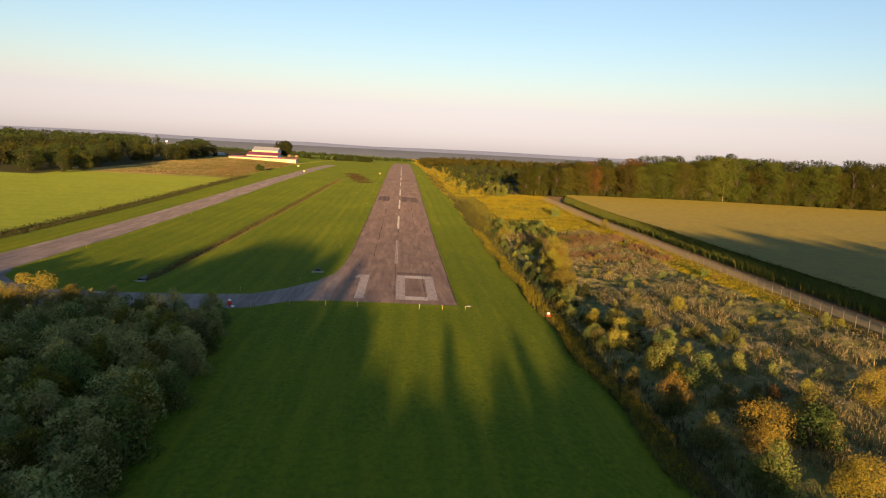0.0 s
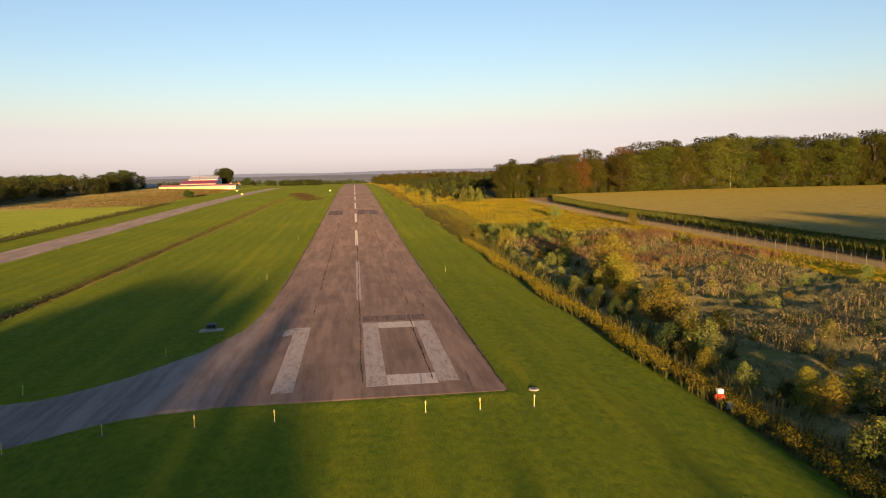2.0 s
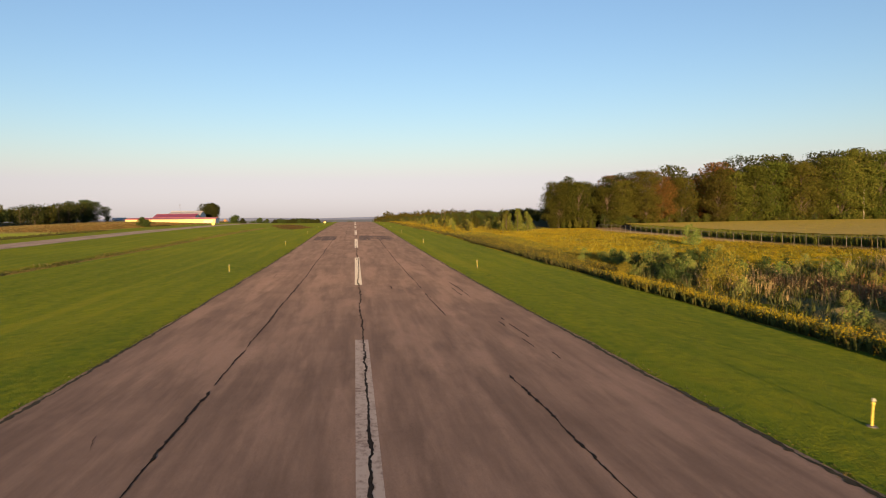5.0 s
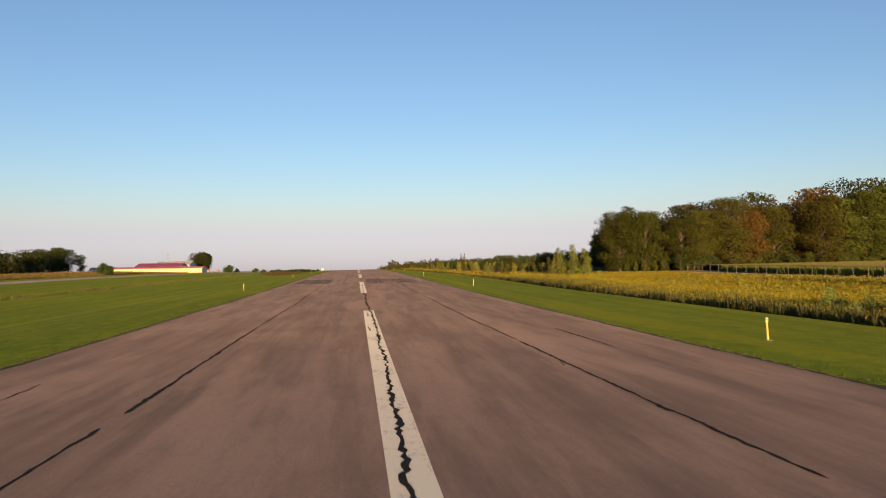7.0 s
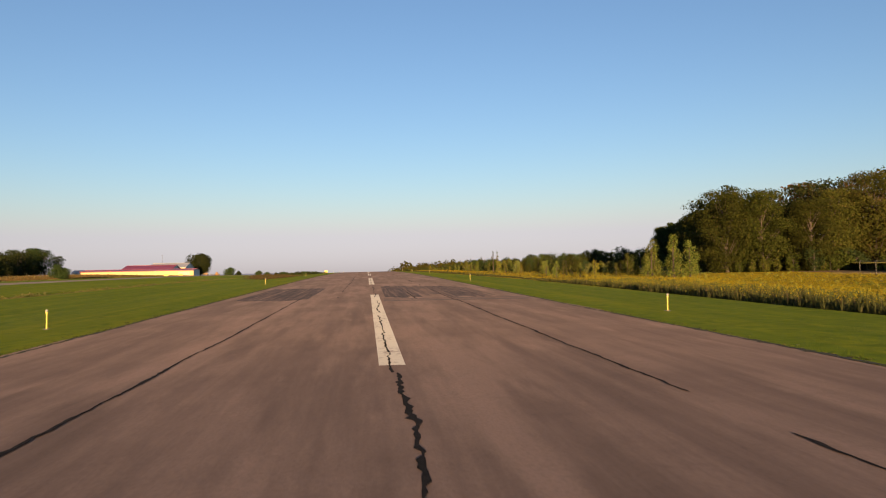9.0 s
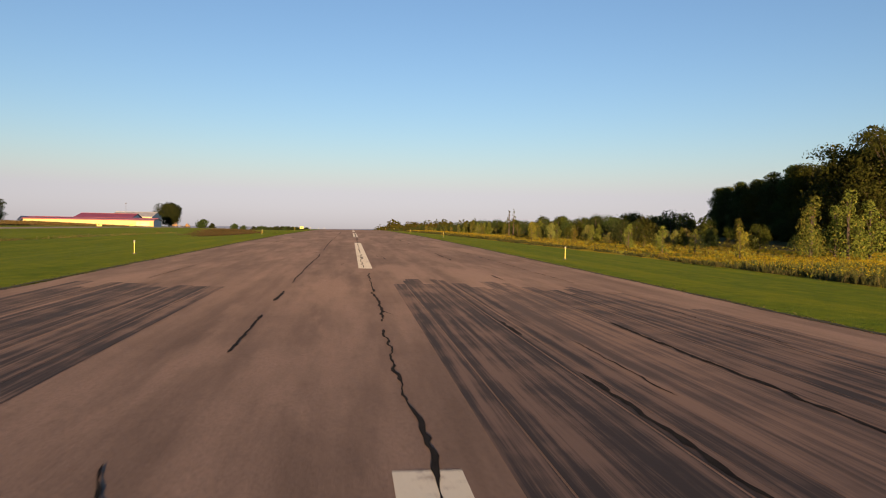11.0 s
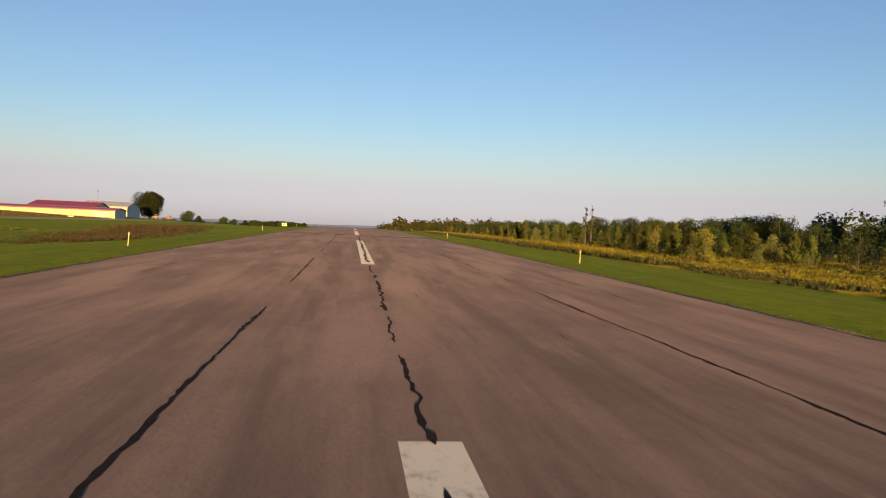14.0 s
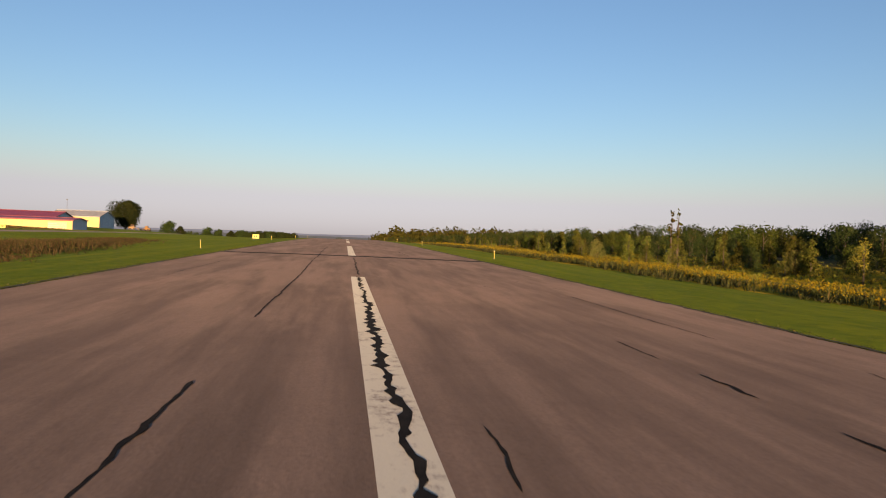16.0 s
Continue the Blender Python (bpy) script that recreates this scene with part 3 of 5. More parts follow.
# centre line: stripes of 34.6 m, period 58.4 m
for k in range(10):
    y0 = 143.3 + 58.4 * k
    rect("centre_stripe", -0.15, y0 - 2.4 * (k == 0), 0.39, y0 + (34.6 if k else 33.2), M_PAINT if k else M_FAINT, runway, 0.004)
# runway number: a one and a square nought
rect("painted_numeral_stroke", -5.75, 106.6, -4.35, 127.2, M_FAINT, runway)
patch("painted_numeral_stroke", ((-6.6, 123.6), (-5.78, 124.4), (-5.78, 127.2), (-6.6, 126.0)), M_FAINT, runway)
rect("painted_numeral_stroke", 0.35, 106.9, 1.75, 127.9, M_FAINT, runway)
rect("painted_numeral_stroke", 5.15, 107.4, 6.6, 127.9, M_FAINT, runway)
rect("painted_numeral_stroke", 1.77, 107.0, 5.13, 109.6, M_DULL, runway)
rect("painted_numeral_stroke", 1.77, 125.3, 5.13, 127.9, M_DULL, runway)

# dark broken strips beside the grass: soil, with the edge gap's shadow painted in
for side, x in ((-1, -RW), (1, RW)):
    for k in range(14):
        ya = (150 if side < 0 else 106) + 26 * k
        strip("crumbled_edge", [(x + 0.1 * side, ya), (x + 0.1 * side, ya + 26.2)], 0.15, M_SOILSHADE, runway, 0.005, 0.012, 500 + 20 * side + k, 0.35)

# dark sealer, brushed out along the runway in ragged streaks, and bands across it
seal_rng = random.Random(23)
def brushed(x0, x1, y0, y1, mat, lift, step=0.3, ragged=1.2):
    """Strokes of sealer side by side, each with its own ends."""
    x, k = x0, 0
    while x < x1:
        w = seal_rng.uniform(0.5, 1.5) * step
        ya, yb = y0 + seal_rng.uniform(-ragged, ragged), y1 + seal_rng.uniform(-ragged, ragged)
        strip("sealer_stroke", [(x + w / 2, ya), (x + w / 2 + seal_rng.uniform(-0.08, 0.08), yb)], w * 1.05, mat, runway, lift + 0.0012 * (k % 2))
        x += w + (seal_rng.uniform(0.02, 0.05) if seal_rng.random() < 0.3 else 0.0)
        k += 1
brushed(-8.3, -4.2, 289.5, 310.8, M_PATCH, 0.003, 0.34)
brushed(0.75, 3.0, 289.8, 312.2, M_PATCH, 0.003, 0.3)
brushed(3.05, 4.6, 293.0, 311.0, M_OLDPATCH, 0.003, 0.26, 2.4)
brushed(4.65, 6.7, 289.6, 309.8, M_PATCH, 0.003, 0.28)
brushed(6.75, 7.7, 292.0, 307.5, M_OLDPATCH, 0.003, 0.22, 2.6)
patch("sealer_band", ((0.55, 285.9), (8.9, 285.4), (8.9, 286.9), (0.55, 287.2)), M_BAND, runway, 0.003)
patch("sealer_band", ((0.6, 287.75), (8.9, 287.45), (8.9, 288.6), (0.6, 288.8)), M_BAND, runway, 0.003)
rect("sealer_patch", 0.4, 128.6, 6.4, 131.2, M_OLDPATCH, runway, 0.003)
strip("transverse_seal", [(-9.0, 436.6), (-3, 436.0), (3, 434.6), (9.0, 432.6)], 1.7, M_SEAL, runway, 0.007)

# tar in the cracks along the paving joints: where each joint lies, its width, and from and to where it has opened
crack_rng = random.Random(11)
JOINTS = (
    (0.12, 0.085, 0.4, ((108, 121), (122, 128), (129, 140.5), (141, 152), (155.5, 187), (187.2, 203))),
    (0.14, 0.1, 0.5, ((202, 219), (218.8, 236), (235.6, 259))),
    (0.13, 0.05, 0.4, ((259, 275), (276, 287), (303, 316), (345, 352), (353, 357), (358, 361), (372, 376))),
    (0.11, 0.045, 0.5, ((291, 302), (319, 331), (333, 344), (326, 328.2))),
    (0.18, 0.085, 0.4, ((361.8, 369), (370, 371), (413, 431))),
    (0.16, 0.14, 0.5, ((378.5, 396), (395.8, 411.5))),
    (0.01, 0.05, 0.4, ((231.8, 235.2), (224, 226))),
    (-4.45, 0.08, 0.4, ((133.3, 136.1), (136.8, 138.4), (149, 155.4), (157, 168), (168.7, 175), (175.6, 184.9), (183.5, 203.4))),
    (-4.4, 0.075, 0.35, ((197.4, 208.5), (209.6, 222), (221.7, 252), (251.8, 291))),
    (-2.2, 0.06, 0.4, ((290.7, 292.6), (299.8, 304), (306.5, 309), (311.5, 330.8), (330, 331.2), (336.5, 362), (367.6, 380.4), (387, 391.2), (397.5, 427), (428, 462))),
    (-6.7, 0.032, 0.3, ((136, 139.5), (312.8, 320), (331.6, 343.9), (347.6, 354.7), (369.6, 371.4), (372, 376), (409.8, 423.6))),
    (4.85, 0.075, 0.5, ((108, 113), (113.4, 131.3), (158, 168.7))),
    (5.25, 0.06, 0.5, ((137.2, 142.1), (145.2, 151.8))),
    (4.58, 0.075, 0.35, ((183.3, 194.7), (198.3, 203.1), (204.3, 219.3), (219.8, 253.2), (256, 286), (285, 303), (313, 315.5), (325.9, 334.4))),
    (4.55, 0.055, 0.35, ((350.4, 364), (362.5, 367.2), (370.3, 371.6), (375.1, 389), (390.5, 392), (393.2, 395.1), (440, 452))),
    (6.7, 0.032, 0.3, ((291.3, 297.8), (300.4, 305.2), (312.2, 330.2), (332.6, 340), (328.4, 330), (365.3, 368.8), (369.4, 375), (395.6, 404.8))),
    (7.2, 0.07, 0.4, ((143, 146), (171.1, 172.5), (175.9, 180), (181.1, 182.2), (192, 202.4), (198.5, 200.6))),
    (6.8, 0.07, 0.4, ((134.8, 137.3), (173.4, 175.9), (179.2, 180.9), (193, 197.7), (217, 223.4), (218.9, 221.8))),
    (2.45, 0.08, 0.4, ((287.8, 298.3), (301.4, 303.1), (198.3, 200.3))),
)
for x, w, ragged, spans in JOINTS:
    for ya, yb in spans:
        strip("crack_seal", [(x + crack_rng.uniform(-0.05, 0.05), ya), (x + crack_rng.uniform(-0.05, 0.05), yb)], 0.9 * w, M_SEAL, runway, 0.009, 0.015 if abs(x) < 0.3 else 0.008, crack_rng.randrange(10**6), ragged)
for x, ya, yb, dx in ((3.15, 297, 300.7, 0.0), (5.2, 193, 193.9, -0.1), (4.68, 191.8, 193, 0.0), (-7.1, 210.6, 213.4, -0.1), (-2.7, 199.2, 200.6, 0.02), (-3.1, 333.4, 335.2, 0.1), (-2.74, 330.7, 333.3, 0.4),
                      (-4.35, 382.6, 389.5, 0.05), (1.2, 326, 329.2, 0.0), (0.93, 328.5, 329.7, 0.0), (0.9, 387.4, 389.2, 0.05), (-2.08, 131, 132.5, 0.05), (1.1, 364.5, 365.6, -0.1)):
    strip("short_crack", [(x, ya), (x + dx, yb)], 0.026, M_SEAL, runway, 0.008, 0.015, crack_rng.randrange(10**6), 0.4)
for k in range(22):
    x, y = crack_rng.uniform(-8, 8), crack_rng.uniform(135, 430)
    strip("short_crack", [(x, y), (x + crack_rng.uniform(-0.4, 0.4), y + crack_rng.uniform(0.4, 1.3))], crack_rng.uniform(0.015, 0.03), M_SEAL, runway, 0.008, 0.02, crack_rng.randrange(10**6))


# ---- low plants, as masses ----
def tufts(name, xy, height, spread, blades, mats, seed, label, category, head=None, width=0.07, vary=(0.7, 1.25)):
    """Many small plants: leaning tapered blades, and a head of a few petals on top where given. One mesh."""
    r = np.random.default_rng(seed)
    n = len(xy)
    z = ground_z(xy[:, 0], xy[:, 1]) - 0.03
    h = height * r.uniform(vary[0], vary[1], n)
    base = np.repeat(np.c_[xy, z], blades, 0)
    hh = np.repeat(h, blades) * r.uniform(0.65, 1.05, n * blades)
    a = r.uniform(0, 2 * np.pi, n * blades)
    lean = spread * r.uniform(0.3, 1.0, n * blades)
    w = width * r.uniform(0.7, 1.4, n * blades)
    out = np.c_[np.cos(a), np.sin(a), 0 * a]
    side = np.c_[-np.sin(a), np.cos(a), 0 * a]
    b0 = base + out * (lean * 0.15)[:, None]
    mid = base + out * (lean * 0.45)[:, None] + np.c_[0 * a, 0 * a, hh * 0.6]
    tip = base + out * lean[:, None] + np.c_[0 * a, 0 * a, hh]
    v = np.stack([b0, mid + side * w[:, None], tip, mid - side * w[:, None]], 1).reshape(-1, 3)
    f = np.arange(n * blades)[:, None] * 4 + np.arange(4)
    faces, mi = [f], [np.zeros(len(f), int)]
    if head:
        hv, hf, count, size = [], [], head[0], head[1]
        m = n * count
        c = np.repeat(np.c_[xy, z + h * 0.93], count, 0) + r.normal(0, 1, (m, 3)) * np.array([spread * 0.6, spread * 0.6, float(np.mean(height)) * 0.13])
        u = r.normal(0, 1, (m, 3))
        u /= np.linalg.norm(u, axis=1)[:, None]
        t = np.cross(u, r.normal(0, 1, (m, 3)))
        t /= np.linalg.norm(t, axis=1)[:, None]
        s = (size * r.uniform(0.6, 1.4, m))[:, None]
        hv = np.stack([c - u * s, c + t * s * 0.5, c + u * s * 0.7, c - t * s * 0.5 + np.cross(u, t) * s * 0.3], 1).reshape(-1, 3)
        faces.append(len(v) + np.arange(m)[:, None] * 4 + np.arange(4))
        mi.append(np.ones(m, int))
        v = np.r_[v, hv]
    ob = mesh_object(name, v, np.concatenate(faces), mats, np.concatenate(mi))
    return tagged(ob, label, category, kind="stuff")


def scatter(seed, n, x0, x1, y0, y1, test=None, power=1.0):
    r = np.random.default_rng(seed)
    p = np.c_[r.uniform(x0, x1, n), y0 + (y1 - y0) * r.uniform(0, 1, n) ** power]
    return p if test is None else p[test(p[:, 0], p[:, 1], r)]


def lumps(x, y, size, seed):
    """Soft random patches between 0 and 1, to gather plants in stands."""
    r = np.random.default_rng(seed)
    v = 0
    for k in range(7):
        a, q = r.uniform(0, 2 * np.pi), r.uniform(0.6, 1.9) / size
        v = v + np.sin((x * math.cos(a) + y * math.sin(a)) * q * 2 * np.pi + r.uniform(0, 6.3))
    return 0.5 + v / 7


def edge_x(y):
    return 22.0 - 3.2 * sst(y, 300, 420)

def canopy(name, x0, x1, y0, y1, tall, shape, mat, label, category, seed, dx=0.8, dy=1.1):
    """The closed mass of standing plants: a tussocky sheet that falls to the ground round its border."""
    r = np.random.default_rng(seed)
    gx, gy = np.meshgrid(np.arange(x0, x1, dx), np.arange(y0, y1, dy))
    gx, gy = gx + r.uniform(-0.3, 0.3, gx.shape), gy + r.uniform(-0.4, 0.4, gx.shape)
    k = shape(gx, gy)
    gz = ground_z(gx, gy) - 0.08 + tall * np.clip(k, 0, 1) * (0.75 + 0.5 * lumps(gx, gy, 7, seed) - 0.2 + r.uniform(-0.22, 0.22, gx.shape))
    m = gx.shape[1]
    i = (np.arange(gx.shape[0] - 1)[:, None] * m + np.arange(m - 1)).ravel()
    f = np.stack([i, i + 1, i + m + 1, i + m], -1)[(np.maximum(k[:-1, :-1], k[1:, 1:]) > 0.02).ravel()]
    return tagged(mesh_object(name, np.c_[gx.ravel(), gy.ravel(), gz.ravel()], f, [mat], smooth=True), label, category, kind="stuff")


def shrub_hole(x, y):
    """Where shrubs stand in the meadow instead of goldenrod."""
    return sst(x, 25, 28) * sst(x, 50, 45) * sst(y, 203, 209) * sst(y, 247, 240)


def gold_strip(y):
    """Where the goldenrod along the fence begins, beside the wet hollow."""
    return 57.5 + 6 * sst(y, 150, 84)


canopy("goldenrod_field", 20, 66, 96, 600, 0.48, lambda x, y: (1 - shrub_hole(x, y)) * (1 - 0.62 * sst(y, 225, 330)) * sst(x - edge_x(y) - 6.5 * sst(y, 195, 225) * sst(y, 350, 320), 2.0, 5.0) * sst(y + 70 * sst(x, gold_strip(y) - 5, gold_strip(y) + 1), 168, 190) * sst(x, 65.6, 64.8) * sst(x + 22 * sst(y, 335, 360), 66.5, 62), M_GOLDFIELD, "dense yellow goldenrod meadow beyond the ditch", "wildflowers", 91)
canopy("wet_hollow_weeds", 24, 66, 30, 214, 1.1, lambda x, y: sst(x, 25, 29) * sst(y, 212, 180) * sst(x, gold_strip(y) + 1.5, gold_strip(y) - 1.0), M_HOLLOW, "dense olive weeds and reeds in the wet hollow", "weeds", 92)
# goldenrod along the grass edge and over the meadow
p = scatter(1, 3500, -0.6, 2.2, 48, 207)
p[:, 0] += edge_x(p[:, 1]) + 0.5 * np.sin(p[:, 1] * 0.21)
tufts("goldenrod_border", p, 0.9, 0.4, 7, [M_STALK, M_BLOOM], 3, "tall goldenrod in bloom along the mown edge", "wildflowers", (12, 0.045), 0.035, (0.6, 1.15))
p = np.r_[scatter(2, 9000, -0.2, 4.5, 205, 560), scatter(21, 5000, 1.5, 7, 200, 335)]
p[:, 0] += edge_x(p[:, 1]) + 0.7 * np.sin(p[:, 1] * 0.13) + 0.4 * np.sin(p[:, 1] * 0.47)
p = p[(p[:, 1] < 310) | (lumps(p[:, 0], p[:, 1], 6, 78) > 0.45)]
tufts("low_weed_border", p, 0.78 - 0.48 * sst(p[:, 1], 300, 340) + 0.2 * sst(p[:, 1], 395, 430), 0.4, 6, [M_EDGEWEED, M_BLOOM], 4, "low brown-green weeds along the mown edge", "weeds", (1, 0.03), 0.028, (0.5, 1.3))
p = scatter(22, 8000, 3.5, 13, 196, 335)
p[:, 0] += edge_x(p[:, 1]) + 0.7 * np.sin(p[:, 1] * 0.13)
tufts("mixed_weed_border", p, 0.66, 0.45, 5, [M_STALK, M_BLOOM], 24, "green weeds and goldenrod behind the mown edge", "weeds", (4, 0.042), 0.035, (0.5, 1.25))
meadow = lambda x, y, r: (shrub_hole(x, y) < 0.4) & (x > edge_x(y) + 1.5 + 9.0 * sst(y, 195, 222) * sst(y, 350, 325)) & (lumps(x, y, 26, 5) + 0.4 * sst(y, 170, 230) + r.uniform(-0.3, 0.3, len(x)) > 0.66) & ((y < 355) | (x < 44))
p = np.r_[scatter(6, 15000, 22, 65.5, 168, 345, meadow), scatter(8, 2600, 44, 65, 90, 190, meadow)]
p = np.r_[p, scatter(81, 3600, 57, 65.4, 84, 262, lambda x, y, r: x > gold_strip(y) + 2 * r.uniform(0, 1, len(x)))]
tufts("goldenrod_meadow", p, 0.58 - 0.28 * sst(p[:, 1], 270, 320), 0.5, 3, [M_MEADOW, M_BLOOM], 9, "yellow goldenrod meadow beyond the ditch", "wildflowers", (9, 0.042), 0.03, (0.7, 1.2))
p = scatter(7, 7000, 17, 46, 335, 620, lambda x, y, r: (x > edge_x(y) + 1.5) & (lumps(x, y, 14, 55) + r.uniform(-0.25, 0.25, len(x)) > 0.5))
band = scatter(71, 4200, 1.0, 6.0, 395, 560)
band[:, 0] += edge_x(band[:, 1]) + 0.8 * np.sin(band[:, 1] * 0.09)
band = band[lumps(band[:, 0], band[:, 1], 9, 73) + np.random.default_rng(5).uniform(-0.3, 0.3, len(band)) > 0.42]
tufts("late_goldenrod_band", band, 0.58, 0.45, 6, [M_STALK, M_BLOOM], 72, "uneven band of goldenrod in full bloom", "wildflowers", (7, 0.05), 0.025, (0.4, 1.3))
tufts("late_goldenrod", p, 0.42, 0.45, 5, [M_MEADOW, M_BLOOM], 56, "patchy goldenrod among green weeds", "wildflowers", (6, 0.05), 0.03, (0.6, 1.3))
p = scatter(10, 11000, 22, 65.5, 150, 620, lambda x, y, r: (x > edge_x(y) + 1) & ((y < 355) | (x < 60)))
p = p[(p[:, 1] < 300) | (np.arange(len(p)) % 2 == 0)]
tufts("meadow_weeds", p, 0.6 - 0.25 * sst(p[:, 1], 290, 330), 0.5, 5, [M_MEADOW], 11, "olive and straw weeds between the goldenrod", "weeds", None, 0.05, (0.6, 1.2))
p = scatter(83, 5200, 21, 47, 198, 252, lambda x, y, r: x > edge_x(y) + 0.5)
tufts("hollow_edge_weeds", p, 0.62, 0.5, 6, [M_STALK, M_BLOOM], 84, "green weeds with a little goldenrod round the shrubs", "weeds", (4, 0.04), 0.05, (0.6, 1.25))
# rough wet ground: reeds and weeds
p = scatter(12, 21000, 24, 66, 30, 215, lambda x, y, r: (lumps(x, y, 24, 13) + r.uniform(-0.25, 0.25, len(x)) > 0.55) & (x > 27 + 6 * sst(y, 205, 180)) & (x < gold_strip(y) + r.uniform(-1, 1, len(x))))
tufts("dry_reeds", p, 1.5, 0.55, 4, [M_REED, M_REED], 14, "dry tan reeds and seed heads in a hollow", "reeds", (4, 0.075), 0.03, (0.8, 1.15))
p = scatter(15, 7000, 34, 62, 160, 205, lambda x, y, r: lumps(x, y, 22, 16) + r.uniform(-0.2, 0.2, len(x)) > 0.45)
tufts("reddish_weeds", p, 1.4, 0.4, 5, [M_RUSTREED, M_RUSTREED], 17, "reddish-brown dock and dead weeds", "weeds", (3, 0.065), 0.035, (0.8, 1.15))
p = scatter(18, 12000, 23, 66, 30, 215, lambda x, y, r: x < gold_strip(y))
tufts("rough_weeds", p, 1.2, 0.7, 5, [M_EDGEWEED], 19, "olive-brown weeds covering the wet hollow", "weeds", None, 0.04, (0.6, 1.25))
# corn
def corn(seed, x0, x1, y0, y1, step, jitter):
    r = np.random.default_rng(seed)
    xs, ys = np.meshgrid(np.arange(x0, x1, 0.76), np.arange(y0, y1, step))
    q = np.c_[xs.ravel(), ys.ravel()] + r.uniform(-jitter, jitter, (xs.size, 2))
    return q[(q[:, 1] < 366 - 0.11 * np.maximum(q[:, 0] - 160, 0)) & (q[:, 1] < 322 + 4 * (q[:, 0] - 72))]
p = corn(20, 73.4, 82, 60, 352, 0.55, 0.12)
tufts("corn_rows", p, 1.95 - 0.5 * sst(p[:, 1], 200, 290), 0.5, 5, [M_CORNGREEN], 21, "outer rows of standing green corn", "corn", None, 0.09, (0.92, 1.06))
p = corn(22, 82, 262, 40, 368, 3.9, 0.9)
tufts("corn_tops", p, 1.85 - 0.4 * sst(p[:, 1], 220, 300), 0.6, 4, [M_CORN], 23, "tassels and upper leaves of a ripening corn field", "corn", None, 0.12, (0.95, 1.05))
def corn_canopy():
    """The closed leaf canopy under the tassels, ridged along the rows."""
    r = np.random.default_rng(24)
    xs, ys = np.arange(80.8, 262, 0.76), np.arange(40, 366, 2.2)
    gx, gy = np.meshgrid(xs, ys)
    gx = gx + r.uniform(-0.25, 0.25, gx.shape)
    gy = np.minimum(gy, 366 - 0.11 * np.maximum(gx - 160, 0)) + r.uniform(-0.7, 0.7, gy.shape)
    gz = ground_z(gx, gy) + 1.62 - 0.35 * sst(gy, 230, 310) + r.normal(0, 0.03, gx.shape)
    n, m = gx.shape
    i = (np.arange(n - 1)[:, None] * m + np.arange(m - 1)).ravel()
    keep = (gy < 322 + 4 * (gx - 72))[:-1, :-1].ravel()
    f = np.stack([i, i + 1, i + m + 1, i + m], -1)[keep]
    return tagged(mesh_object("corn_field", np.c_[gx.ravel(), gy.ravel(), gz.ravel()], f, [M_CANOPY]), "ripening golden-green corn field", "corn", kind="stuff")
corn_canopy()
# left ditches
r_ = np.random.default_rng(30)
y = r_.uniform(122, 432, 15000)
p = np.c_[ditch_x(y) + r_.normal(0, 0.65, len(y)) + 0.25 * np.sin(y * 0.3), y]
tufts("ditch_weeds", p, 0.27, 0.4, 4, [M_DITCH], 31, "dry brown grass along a shallow ditch", "weeds", None, 0.03, (0.5, 1.3))
y = r_.uniform(396, 500, 12000)
p = np.c_[-25.0 - 0.14 * (y - 440) + r_.normal(0, 2.4, len(y)), y]
p = p[lumps(p[:, 0], p[:, 1], 9, 77) + np.random.default_rng(3).uniform(-0.2, 0.2, len(p)) > 0.5]
tufts("rusty_ditch_weeds", p, 0.28 + 0.5 * np.exp(-((p[:, 1] - 447) / 13) ** 2), 0.55, 6, [M_BROWNWEED, M_BROWNWEED], 32, "tan and rust-brown dead weeds in the ditch", "weeds", (2, 0.05), 0.02, (0.4, 1.3))
y = r_.uniform(60, 400, 9000)
p = np.c_[-83 + r_.normal(0, 1.3, len(y)), y]
tufts("hedge_weeds", p, 0.55, 0.45, 4, [M_EDGEWEED], 33, "dark rough weeds between taxiway and hay field", "weeds", None, 0.06, (0.4, 1.3))
y = r_.uniform(385, 620, 6000)
p = np.c_[-84 - np.abs(r_.normal(0, 38, len(y))), y]
tufts("straw_grass", p, 0.5, 0.4, 4, [M_STRAW], 34, "dry straw grass on the slope before the hangars", "weeds", None, 0.1)
# blades along the pavement's edges
y = np.r_[r_.uniform(104, 300, 17000), r_.uniform(300, 480, 20000)]
s = np.where(r_.random(len(y)) < 0.5, -1, 1)
p = np.c_[s * (RW - 0.03 + np.abs(r_.normal(0, 0.24, len(y)))), y]
p = p[(p[:, 0] > 0) | (p[:, 1] > 150)]
tufts("edge_grass", p, 0.06, 0.07, 3, [M_DARKWEED], 35, "green grass growing over the runway edges", "grass", None, 0.018)

